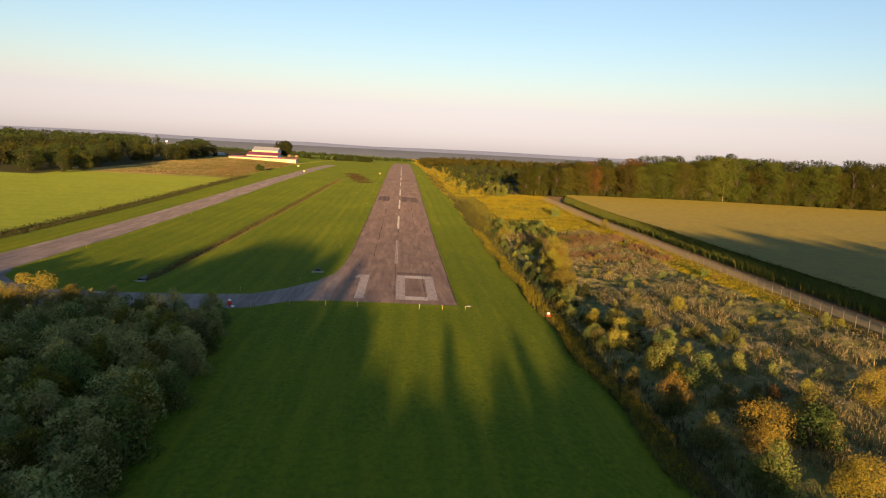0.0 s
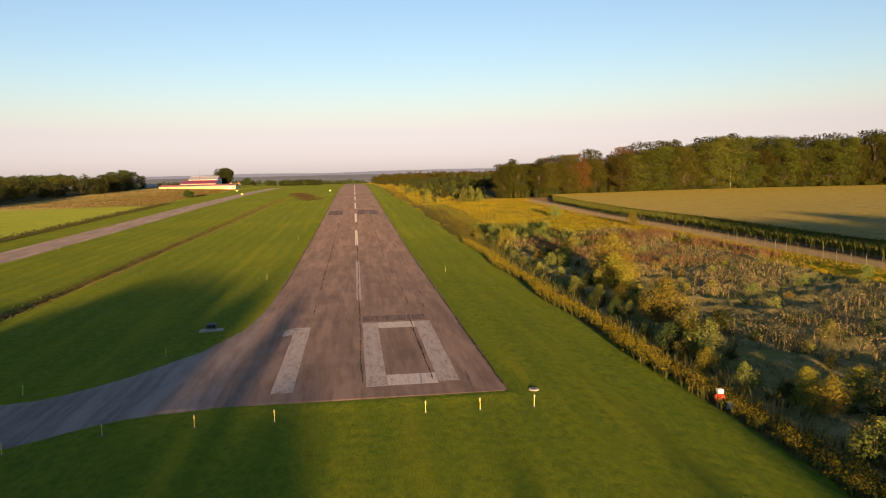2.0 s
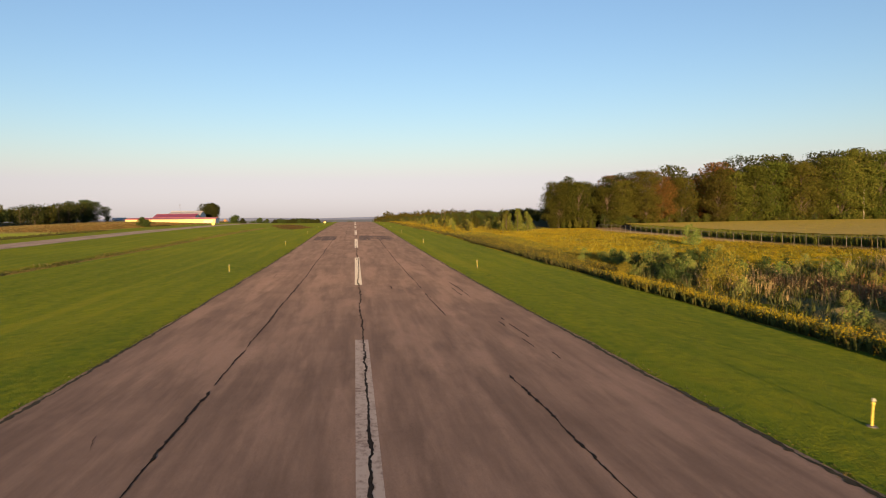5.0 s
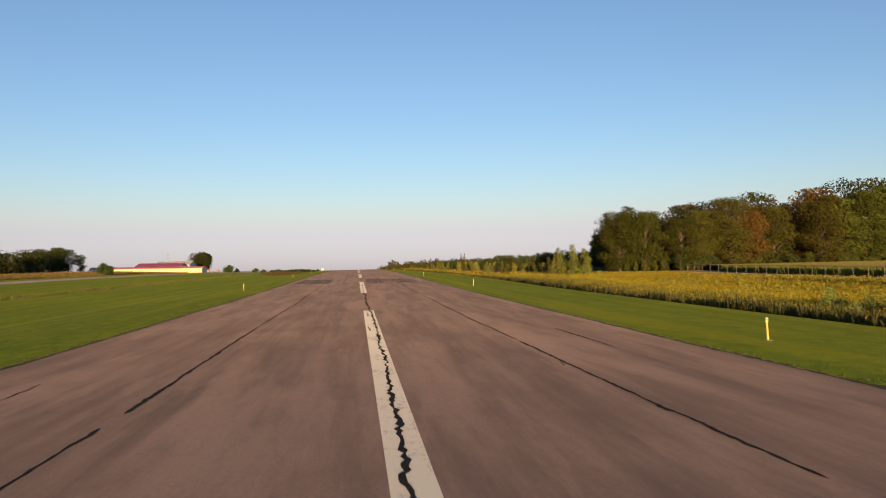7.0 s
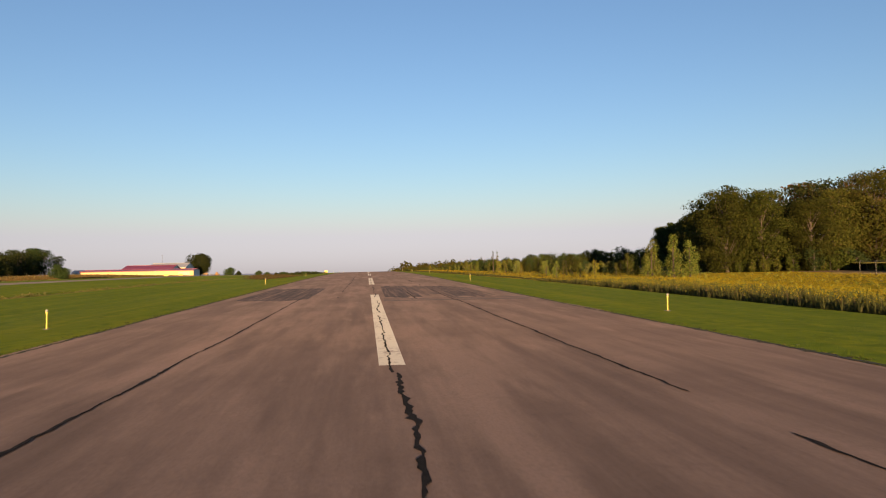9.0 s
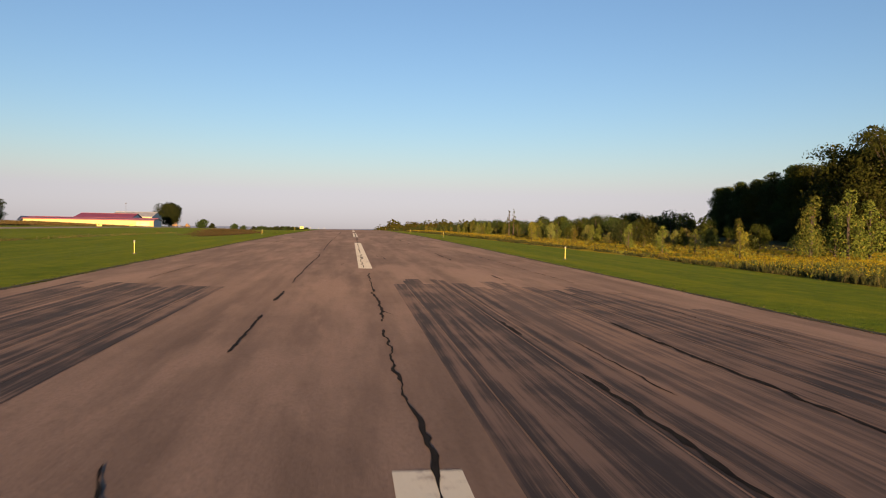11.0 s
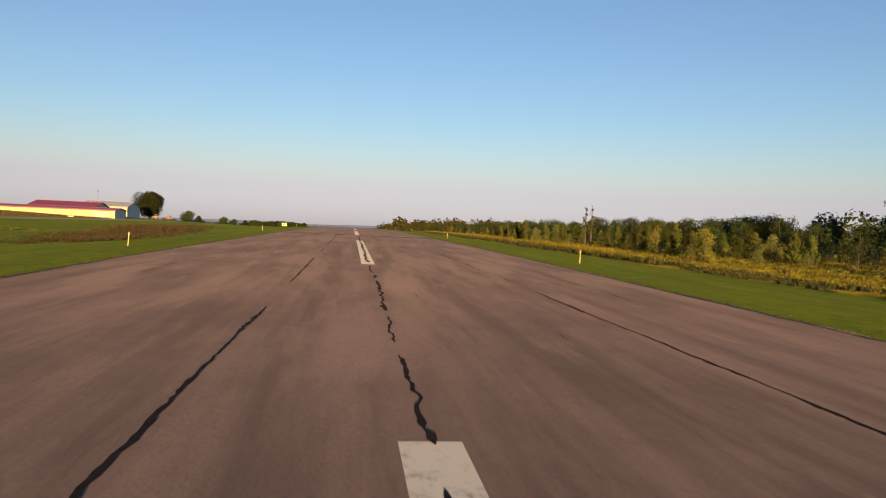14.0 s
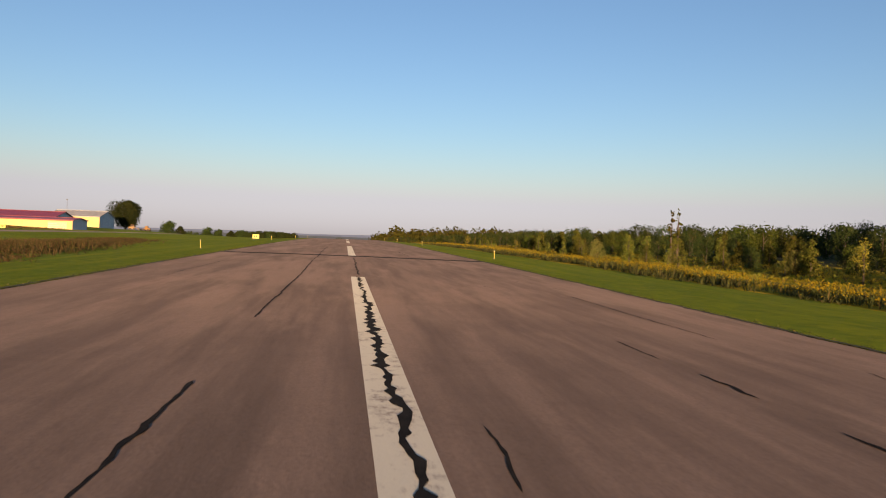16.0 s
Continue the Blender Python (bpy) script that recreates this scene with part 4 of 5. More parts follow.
# ---- trees and bushes ----
def leaf_cards(r, clumps, n, size):
    """Kite-shaped leaf sprays on the outsides of clumps (centre, radii), facing mostly outwards."""
    c = np.array([k[0] for k in clumps], float)
    rad = np.array([k[1] for k in clumps], float)
    wt = (rad[:, 0] * rad[:, 1] * rad[:, 2]) ** (2 / 3)
    k = r.choice(len(clumps), n, p=wt / wt.sum())
    d = r.normal(0, 1, (n, 3))
    d /= np.linalg.norm(d, axis=1)[:, None]
    q = c[k] + d * rad[k] * (r.uniform(0.25, 1.0, n) ** 0.5)[:, None]
    nrm = d + r.normal(0, 0.36, (n, 3))
    nrm /= np.linalg.norm(nrm, axis=1)[:, None]
    t = np.cross(nrm, r.normal(0, 1, (n, 3)))
    t /= np.maximum(np.linalg.norm(t, axis=1), 1e-6)[:, None]
    b = np.cross(nrm, t)
    s = (size * r.uniform(0.5, 1.4, n))[:, None]
    v = np.stack([q - t * s, q + b * s * 0.42 - nrm * s * 0.1, q + t * s * 0.8, q - b * s * 0.42 - nrm * s * 0.14], 1).reshape(-1, 3)
    i = np.arange(n)[:, None] * 4
    return v, np.concatenate([i + np.array([0, 1, 2]), i + np.array([0, 2, 3])], 1).reshape(-1, 3)


def plant(name, label, category, group, height, width, seed, leaf, cards, size, form="round", trunk=True, bark=None, bare=0.12, clumps=22, flat=1.0):
    """A tree or bush at the origin: tapered trunk with limbs, and a crown of leaf sprays in uneven clumps."""
    r = np.random.default_rng(seed)
    ob = new(name)
    tagged(ob, label, category, group)
    bm = bmesh.new()
    h, w = height, width / 2
    got = []
    for k in range(clumps):
        u = (k + r.uniform(0, 1)) / clumps
        if form == "round":
            env = math.sin(math.pi * (0.12 + 0.73 * u)) ** 0.6
        elif form == "tall":
            env = (1 - u) ** 0.55 * (0.45 + 0.55 * min(1, u * 5))
        elif form == "cone":
            env = (1 - u) ** 0.8
        else:
            env = math.sqrt(max(0.02, 1 - (1.05 * u) ** 2))
        z = h * (bare + (0.97 - bare) * u)
        a, d = r.uniform(0, 6.28), w * env * r.uniform(0.35, 0.85)
        size_k = w * (0.22 + 0.3 * env) * r.uniform(0.75, 1.3)
        got.append(((d * math.cos(a), d * math.sin(a), min(z, h - size_k * 0.6)), (size_k, size_k, size_k * flat * r.uniform(0.7, 1.15))))
    if trunk:
        lean = r.normal(0, 0.02 * h, 2)
        tube(bm, (0, 0, -0.2), (lean[0] * 0.4, lean[1] * 0.4, h * 0.45), 0.022 * h + 0.03, 0.013 * h, 8)
        tube(bm, (lean[0] * 0.4, lean[1] * 0.4, h * 0.45), (lean[0], lean[1], h * 0.88), 0.013 * h, 0.003 * h, 6)
    else:
        for k in range(5):
            a = r.uniform(0, 6.28)
            tube(bm, (0.1 * math.cos(a), 0.1 * math.sin(a), -0.15), (w * 0.5 * math.cos(a), w * 0.5 * math.sin(a), h * 0.6), 0.05, 0.015, 5)
    for (c, q) in got[:: 2 if trunk else 3]:
        z0 = max(0.06 * h, c[2] - (0.28 if form != "cone" else 0.08) * h)
        tube(bm, (0, 0, min(z0, 0.8 * h)), c, 0.007 * h + 0.01, 0.004, 5)
    part("trunk" if trunk else "stem", bm, bark or M_BARK, ob)
    v, f = leaf_cards(r, got, cards, size)
    crown = mesh_object("crown", v, f, [M_LEAF[leaf]])
    crown.parent = ob
    return ob


class Kinds:
    """Plants built once each and then set out as copies."""
    def __init__(self):
        self.made, self.used = {}, set()
    def add(self, key, *args, **more):
        self.made[key] = plant(*args, **more)
    def set(self, key, x, y, scale=1.0, turn=None, sink=0.0):
        ob = self.made[key]
        turn = random.uniform(0, 360) if turn is None else turn
        m = pose(x, y, float(ground_z(x, y)) - sink, 0, 0, turn)
        if key not in self.used:
            self.used.add(key)
        else:
            ob = copy_thing(ob, m)
        ob.matrix_basis = m @ Matrix.Diagonal((scale, scale, scale * random.uniform(0.94, 1.06), 1))
        return ob


def grove(name, spots, label, thin=3, grow=1.55):
    """Trees too many or too hidden to tell apart: copies of the same crowns and trunks in one mesh."""
    vs, fs, ms, mats, base = [], [], [], [], 0
    for key, x, y, s, *wide in spots:
        wide = wide[0] if wide else 1.0
        for ch in K.made[key].children:
            me = ch.data
            v = np.empty(len(me.vertices) * 3, np.float32)
            me.vertices.foreach_get("co", v)
            me.calc_loop_triangles()
            f = np.empty(len(me.loop_triangles) * 3, np.int32)
            me.loop_triangles.foreach_get("vertices", f)
            v, f = v.reshape(-1, 3), f.reshape(-1, 3)
            if ch.name.startswith("crown"):
                q = v.reshape(-1, 4, 3)[::thin]
                mid = q.mean(1, keepdims=True)
                v = (mid + (q - mid) * grow).reshape(-1, 3)
                f = f[: len(v) // 2]
            a = random.uniform(0, 6.28)
            rot = np.array([[math.cos(a), -math.sin(a), 0], [math.sin(a), math.cos(a), 0], [0, 0, 1]])
            vs.append(v @ rot.T * np.array([s * wide, s * wide, s]) + np.array([x, y, float(ground_z(x, y))]))
            fs.append(f + base)
            base += len(v)
            m = me.materials[0]
            if m not in mats:
                mats.append(m)
            ms.append(np.full(len(f), mats.index(m)))
    return tagged(mesh_object(name, np.concatenate(vs), np.concatenate(fs), mats, np.concatenate(ms)), label, "woods", kind="stuff")


random.seed(5)
K = Kinds()
WOOD = "trees of the wood"
for n, (leaf, h, w, form) in enumerate((("green", 17, 11, "round"), ("olive", 17, 11.5, "round"), ("green", 17, 11, "round"), ("olive", 16, 10.5, "round"), ("dark", 18, 12, "round"), ("rust", 17, 11, "round"), ("dark", 17, 12, "tall"))):
    words = {"green": "tall green broadleaf tree in a wood edge", "olive": "olive-green broadleaf tree in a wood edge", "dark": "dark green tree deep in the wood", "rust": "broadleaf tree turning rust-orange in early autumn"}[leaf]
    K.add(("wood", n), "tree", words, "tree", WOOD, h, w, 100 + n, leaf, 13000, 0.25, form, bare=0.03, clumps=64, flat=0.5)
# the dark kind carries the shaded flank in its leaf colour
for n, leaf in enumerate(("dark", "olive", "green")):
    K.add(("edge", n), "tree", "%s broadleaf tree at the corner of the wood" % {"dark": "dark green shaded", "olive": "olive-green", "green": "green"}[leaf], "tree", WOOD, 17, 10.5, 120 + n, leaf, 18000, 0.22, "round" if n else "tall", bare=0.02, clumps=72, flat=0.5)
for n, (leaf, h, w) in enumerate((("green", 8, 6), ("green", 7.5, 6.5), ("dark", 8.5, 7), ("olive", 6.5, 4))):
    K.add(("low", n), "tree", "low %s tree in a scrubby wood" % {"green": "green", "olive": "olive-green", "dark": "dark green"}[leaf], "tree", "scrub trees", h, w, 140 + n, leaf, 2000, 0.26, "round" if n < 3 else "tall", bare=0.04, clumps=22)
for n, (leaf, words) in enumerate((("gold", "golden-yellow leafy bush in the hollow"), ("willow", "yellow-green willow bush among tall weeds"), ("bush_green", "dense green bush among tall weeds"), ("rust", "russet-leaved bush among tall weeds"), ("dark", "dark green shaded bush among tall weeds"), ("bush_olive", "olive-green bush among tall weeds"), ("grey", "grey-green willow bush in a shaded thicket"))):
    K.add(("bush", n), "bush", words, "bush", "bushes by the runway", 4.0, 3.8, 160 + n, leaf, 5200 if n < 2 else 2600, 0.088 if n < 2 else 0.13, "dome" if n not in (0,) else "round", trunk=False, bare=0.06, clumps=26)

for n in range(2):
    K.add(("sapling", n), "tree", "bushy yellow-green sapling among goldenrod", "tree", "saplings", 5.0, 3.3, 180 + n, "sapling" if n else "willow", 1100, 0.14, "tall" if n else "dome", bare=0.05, clumps=15)

# the wood on the far side of the corn: front, flank and rows behind
x, inner = 64.0, []
while x < 262:
    front = 371 - 0.11 * max(0, x - 160)
    grow = 0.88 + 0.5 * min(1, max(0, (x - 64) / 100))
    for row in range(3):
        # rows behind mix in darker leaf kinds, imitating shade between the crowns
        kind = random.choice((0, 1, 5, 3, 5) if 72 < x < 122 else (0, 2, 2, 3, 1)) if row == 0 else random.choice((0, 2, 4, 6))
        if 80 < x < 132 and random.random() < 0.6 and row:
            kind = 5
        spot = (("wood", kind), x + random.uniform(-1.5, 1.5), front + row * 6.5 + random.uniform(-3.2, 2.6), grow * random.uniform(0.8, 1.08) * (1 + 0.04 * (row > 0)))
        if row == 0:
            K.set(("edge", 1 + kind % 2) if x < 104 and kind != 5 else spot[0], *spot[1:])
        else:
            inner.append(spot)
    x += random.uniform(6.0, 8.6)
y = 378.0
while y < 455:
    for row in range(3):
        spot = (("edge", random.choice((0, 0, 2))) if row == 0 else ("wood", random.choice((4, 6))), 70.5 + (y - 378) * 0.2 + row * 6 + random.uniform(-1.5, 1.5), y, random.uniform(0.72, 0.86) * (1 - 0.15 * float(sst(y, 400, 455))))
        if row == 0:
            K.set(*spot)
        else:
            inner.append(spot)
    y += random.uniform(4, 5.4)
under = []
for k in range(130):
    x = 62 + 200 * random.random()
    under.append((("low", random.choice((0, 1, 2, 3))), x, 365.5 - 0.11 * max(0, x - 160) + random.uniform(-1, 2), random.uniform(0.25, 0.5)))
grove("wood_understory", under, "green undergrowth along the foot of the wood", 4, 1.8)
grove("wood_interior", inner, "green and rust trees inside the wood", 3, 1.35)
# scrub wood beyond
spread = []
for k in range(340):
    y = 400 + 430 * random.random() ** 1.25
    x = 40 + (-0.05 * (y - 470) if y > 470 else 0) + 95 * random.random() ** 1.4
    if y < 455 and x > 50:
        continue
    spot = (("low", random.choice((0, 2, 2, 2, 3))), x, y, random.uniform(0.55, 0.75) * (0.6 + 0.4 * min(1, max(0, x - 34) / 40)))
    if y < 560 and x < 75:
        K.set(*spot)
    else:
        spread.append(spot)
grove("scrub_wood", spread, "low green scrub trees beside the runway", 4, 1.75)
for k in range(70):
    y, x = random.uniform(375, 520), random.uniform(31, 58)
    K.set(*random.choice(((("bush", 4), x, y, random.uniform(0.3, 0.7)), (("bush", 5), x, y, random.uniform(0.3, 0.7)), (("low", 3), x, y, random.uniform(0.3, 0.6)), (("low", 0), x + 6, y, random.uniform(0.3, 0.5)))))
for x, y, s in ((43.5, 355, 1.15), (45, 357.5, 1.0), (46.6, 354, 1.3), (48, 358, 1.1), (49.6, 355, 1.2), (51.5, 359, 0.8), (46.5, 374, 0.75), (42, 353, 0.7)):
    K.set(("sapling", 1), x, y, s)
for k in range(46):
    y = random.uniform(345, 540)
    K.set(("sapling", random.choice((0, 1, 1, 1, 1))), random.uniform(27, 40) - 4 * float(sst(y, 400, 520)), y, random.uniform(0.25, 0.62))

# bushes in the hollow by the runway
for key, x, y, s in ((0, 31.3, 58, 1.15), (3, 27.8, 68, 0.95), (0, 30.8, 95.7, 0.75), (1, 29.1, 104, 0.6), (1, 30.2, 128.5, 1.3), (1, 33.6, 153, 1.75), (1, 31.5, 147, 1.3), (0, 32.6, 150, 1.3), (1, 28.2, 119, 0.7), (2, 30, 216, 0.95), (1, 29.6, 202, 0.95),
                     (1, 35, 181, 0.9), (0, 48, 69, 1.0), (0, 51, 71, 0.95), (5, 40, 65, 1.0), (2, 56.7, 265, 0.9), (1, 63.5, 223, 0.85), (2, 33, 74, 1.1), (5, 31, 80, 1.0), (2, 34, 88, 0.9), (0, 28.5, 89, 0.75), (4, 33, 62, 1.0), (5, 27, 58, 0.9),
                     (4, 36, 58, 1.2), (2, 29, 51, 1.0), (0, 35, 50, 0.9), (5, 40, 52, 1.1), (3, 38.5, 70, 0.6), (1, 29.5, 138, 0.8), (5, 33, 135, 0.7)):
    K.set(("bush", key), x, y, s)
for k in range(34):
    K.set(("bush", random.choice((2, 5, 5, 1, 2))), random.uniform(26.5, 46), random.uniform(40, 118), random.uniform(0.45, 0.85))
for k in range(60):
    y = random.uniform(35, 225)
    K.set(("bush", random.choice((2, 4, 5, 5, 1))), random.uniform(25.5, 38), y, random.uniform(0.25, 0.6))
for k in range(34):
    K.set(("bush", random.choice((2, 4, 4, 2, 5))), random.uniform(25.8, 33), random.uniform(88, 185), random.uniform(0.4, 0.75))
shrubs = []
# darker bush kinds prevail here; their leaf colour also carries the hollow's shade
for k in range(64):
    shrubs.append((("bush", random.choice((2, 4, 4, 2, 5))), random.uniform(27, 47), random.uniform(206, 243), random.uniform(0.3, 0.55)))
for k in range(70):
    shrubs.append((("bush", random.choice((2, 5, 5, 2, 1, 5))), random.uniform(27, 62), random.uniform(70, 208), random.uniform(0.3, 0.55)))
for k in range(26):
    shrubs.append((("bush", random.choice((5, 3, 1, 4))), random.uniform(36, 64), random.uniform(40, 215), random.uniform(0.25, 0.5)))
grove("hollow_shrubs", shrubs, "low green shrubs scattered over the hollow and meadow", 2, 1.25)
# thicket left of the approach; most bushes carry the shade-lifted leaf colour
deep = []
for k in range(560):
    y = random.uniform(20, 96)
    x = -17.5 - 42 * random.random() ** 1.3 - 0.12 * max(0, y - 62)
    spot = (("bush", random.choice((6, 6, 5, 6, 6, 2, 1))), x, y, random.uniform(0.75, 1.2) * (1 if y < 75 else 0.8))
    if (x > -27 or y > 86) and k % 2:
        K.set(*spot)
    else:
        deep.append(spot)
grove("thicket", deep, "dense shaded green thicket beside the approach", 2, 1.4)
# golden leaf colour here stands in for thicket tops caught by the sun
for x, y, s in ((-44, 92, 1.3), (-46.5, 90, 1.1), (-50, 84, 1.1), (-24, 46, 0.9), (-28, 43, 1.0)):
    K.set(("bush", 0), x, y, s)
# trees behind the approach, whose shadows fall along the grass
back = []
for x0, x1, gap, near, far, wide in ((-115, -44, 4.3, 112, 132, 0.95), (-44, -30, 3.4, 138, 160, 0.6), (-30, -10, 2.6, 160, 186, 0.45), (-10, -2, 2.2, 118, 160, 0.22), (-30, -3, 2.6, 110, 126, 0.7), (-2, 13, 3.2, 78, 103, 0.2),
                                     (-24, 30, 2.7, 66, 78, 1.0), (13, 17, 2.0, 90, 106, 0.28), (19, 28, 3.0, 84, 112, 0.32), (28, 66, 4.0, 58, 92, 0.5), (66, 78, 4.5, 80, 110, 0.5), (82, 112, 4.6, 236, 258, 0.7), (112, 250, 6.2, 214, 234, 0.8)):
    x = x0
    while x < x1:
        y, end = random.uniform(-84, -58), random.uniform(near, far)
        back.append((("wood", random.choice((0, 2, 3))), x - 0.05 * (end - y), y, (end - y) * math.tan(se) / 17.0, wide))
        x += gap * random.uniform(0.75, 1.3)
grove("approach_trees", back, "row of trees before the runway end", 8, 3.3)

# ---- left: woods, field trees ----
spread = []
for k in range(210):
    y = 352 + 300 * random.random()
    x = -167 - 10 * math.sin(y * 0.03) - 260 * random.random() ** 1.6
    spot = (("low", random.choice((0, 1, 2, 2))), x, y, random.uniform(0.95, 1.45))
    if x > -205 and y < 470:
        K.set(*spot)
    else:
        spread.append(spot)
grove("left_wood", spread, "mixed green woods beyond the hay field", 4, 1.8)
for x, y, s in ((-168, 650, 0.92), (-175, 655, 1.02), (-183, 648, 0.95), (-190, 660, 0.8), (-162, 652, 0.66), (-171, 644, 0.85), (-179, 662, 1.0), (-187, 640, 0.78), (-195, 648, 0.68), (-205, 670, 0.55), (-225, 700, 0.5), (-250, 740, 0.5), (-265, 800, 0.55), (-280, 760, 0.5)):
    K.set(("wood", 4), x, y, s * 0.85)
K.add("clump", "bush", "dense dark green bush standing on open grass", "bush", "", 3.4, 4.2, 197, "dark", 5200, 0.16, "dome", bare=0.0, clumps=24)
for x, y, s in ((-118, 900, 1.15), (-112, 905, 0.7), (-98, 930, 0.85), (-92, 940, 0.75), (-85, 950, 0.75)):
    K.set("clump", x, y, 2.1 * s)
for k in range(34):
    K.set("clump", -88 + k * 1.35 + random.uniform(-1, 1), 1010 + random.uniform(-8, 8), random.uniform(1.7, 2.1))
for x, y, s in ((-87.7, 464, 1.15), (-85.9, 465, 0.95)):
    K.set("clump", x, y, s)
K.add("big", "tree", "large dark spreading tree beside the hangars", "tree", "", 17, 17.5, 193, "dark", 15000, 0.5, "round", bare=0.16, clumps=26)
K.set("big", -134, 857, 1.0)
birch = plant("birch_tree", "slim tree with a pale trunk at the wood edge", "tree", "", 13, 4, 191, "olive", 900, 0.36, "tall", bark=M_PALE_BARK, bare=0.3)
birch.matrix_basis = pose(163, 365.5, float(ground_z(163, 365.5))) @ Matrix.Diagonal((0.55, 0.55, 1, 1))
for x, y in ((37.6, 464.6), (39, 466)):
    t = plant("birch_tree", "thin half-bare sapling above the scrub", "tree", "saplings", 6.5, 1.6, int(x * 10), "olive", 60, 0.3, "tall", bare=0.3, clumps=12)
    t.matrix_basis = pose(x, y, float(ground_z(x, y)))


def far_wood(name, seed, n, x0, x1, y0, y1, h, label, leaf="dark", rise=0.0, size=0.13, per=85):
    """A distant wood too far to count: many small crowns in one mesh."""
    r = np.random.default_rng(seed)
    x, y = r.uniform(x0, x1, n), r.uniform(y0, y1, n)
    if x1 < -200:
        x = np.minimum(x, -0.5 * (y - 350) - r.uniform(0, 60, n))
    z = ground_z(x, y) + rise * sst(y, y0 - 1, y1)
    cl = [((a, b, c + h * r.uniform(0.35, 0.6)), (h * 0.5, h * 0.5, h * r.uniform(0.45, 0.6))) for a, b, c in zip(x, y, z)]
    v, f = leaf_cards(r, cl, n * per, h * size)
    return tagged(mesh_object(name, v, f, [M_LEAF[leaf]]), label, "woods", kind="stuff")


far_wood("far_wood", 50, 420, 25, 420, 820, 1150, 11, "distant green woods beyond the runway", "olive")
far_wood("far_wood_left", 51, 700, -1100, -260, 660, 1250, 12, "distant dark woods on a low hill", "dark", 8)
far_wood("far_wood_right", 52, 360, 190, 800, 480, 900, 15, "woods behind the corn field", "dark", 0, 0.09, 110)
far_wood("far_wood_ahead", 53, 500, -420, 200, 1350, 1900, 8, "distant woods beyond the crest", "dark", -6)


for key, ob in K.made.items():
    if key not in K.used:
        for ch in list(ob.children):
            bpy.data.objects.remove(ch)
        bpy.data.objects.remove(ob)


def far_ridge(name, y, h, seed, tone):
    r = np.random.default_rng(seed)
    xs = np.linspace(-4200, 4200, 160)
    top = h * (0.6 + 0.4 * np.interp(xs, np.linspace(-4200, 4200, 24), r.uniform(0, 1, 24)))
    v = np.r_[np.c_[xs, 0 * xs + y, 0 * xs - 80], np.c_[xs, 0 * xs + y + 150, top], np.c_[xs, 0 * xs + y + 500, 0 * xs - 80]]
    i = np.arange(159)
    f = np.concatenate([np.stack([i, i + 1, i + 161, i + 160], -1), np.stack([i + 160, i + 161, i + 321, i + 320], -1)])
    return tagged(mesh_object(name, v, f, [plain(name, tone, tuple(1.15 * c for c in tone), 0.004, 0.8, local=False)], smooth=True), "horizon hills with haze painted in blue", "hills", kind="structure")


# the blue of these hills is distance haze put into their base colour
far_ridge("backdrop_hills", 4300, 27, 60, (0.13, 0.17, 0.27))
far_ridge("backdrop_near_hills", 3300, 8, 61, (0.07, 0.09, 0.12))


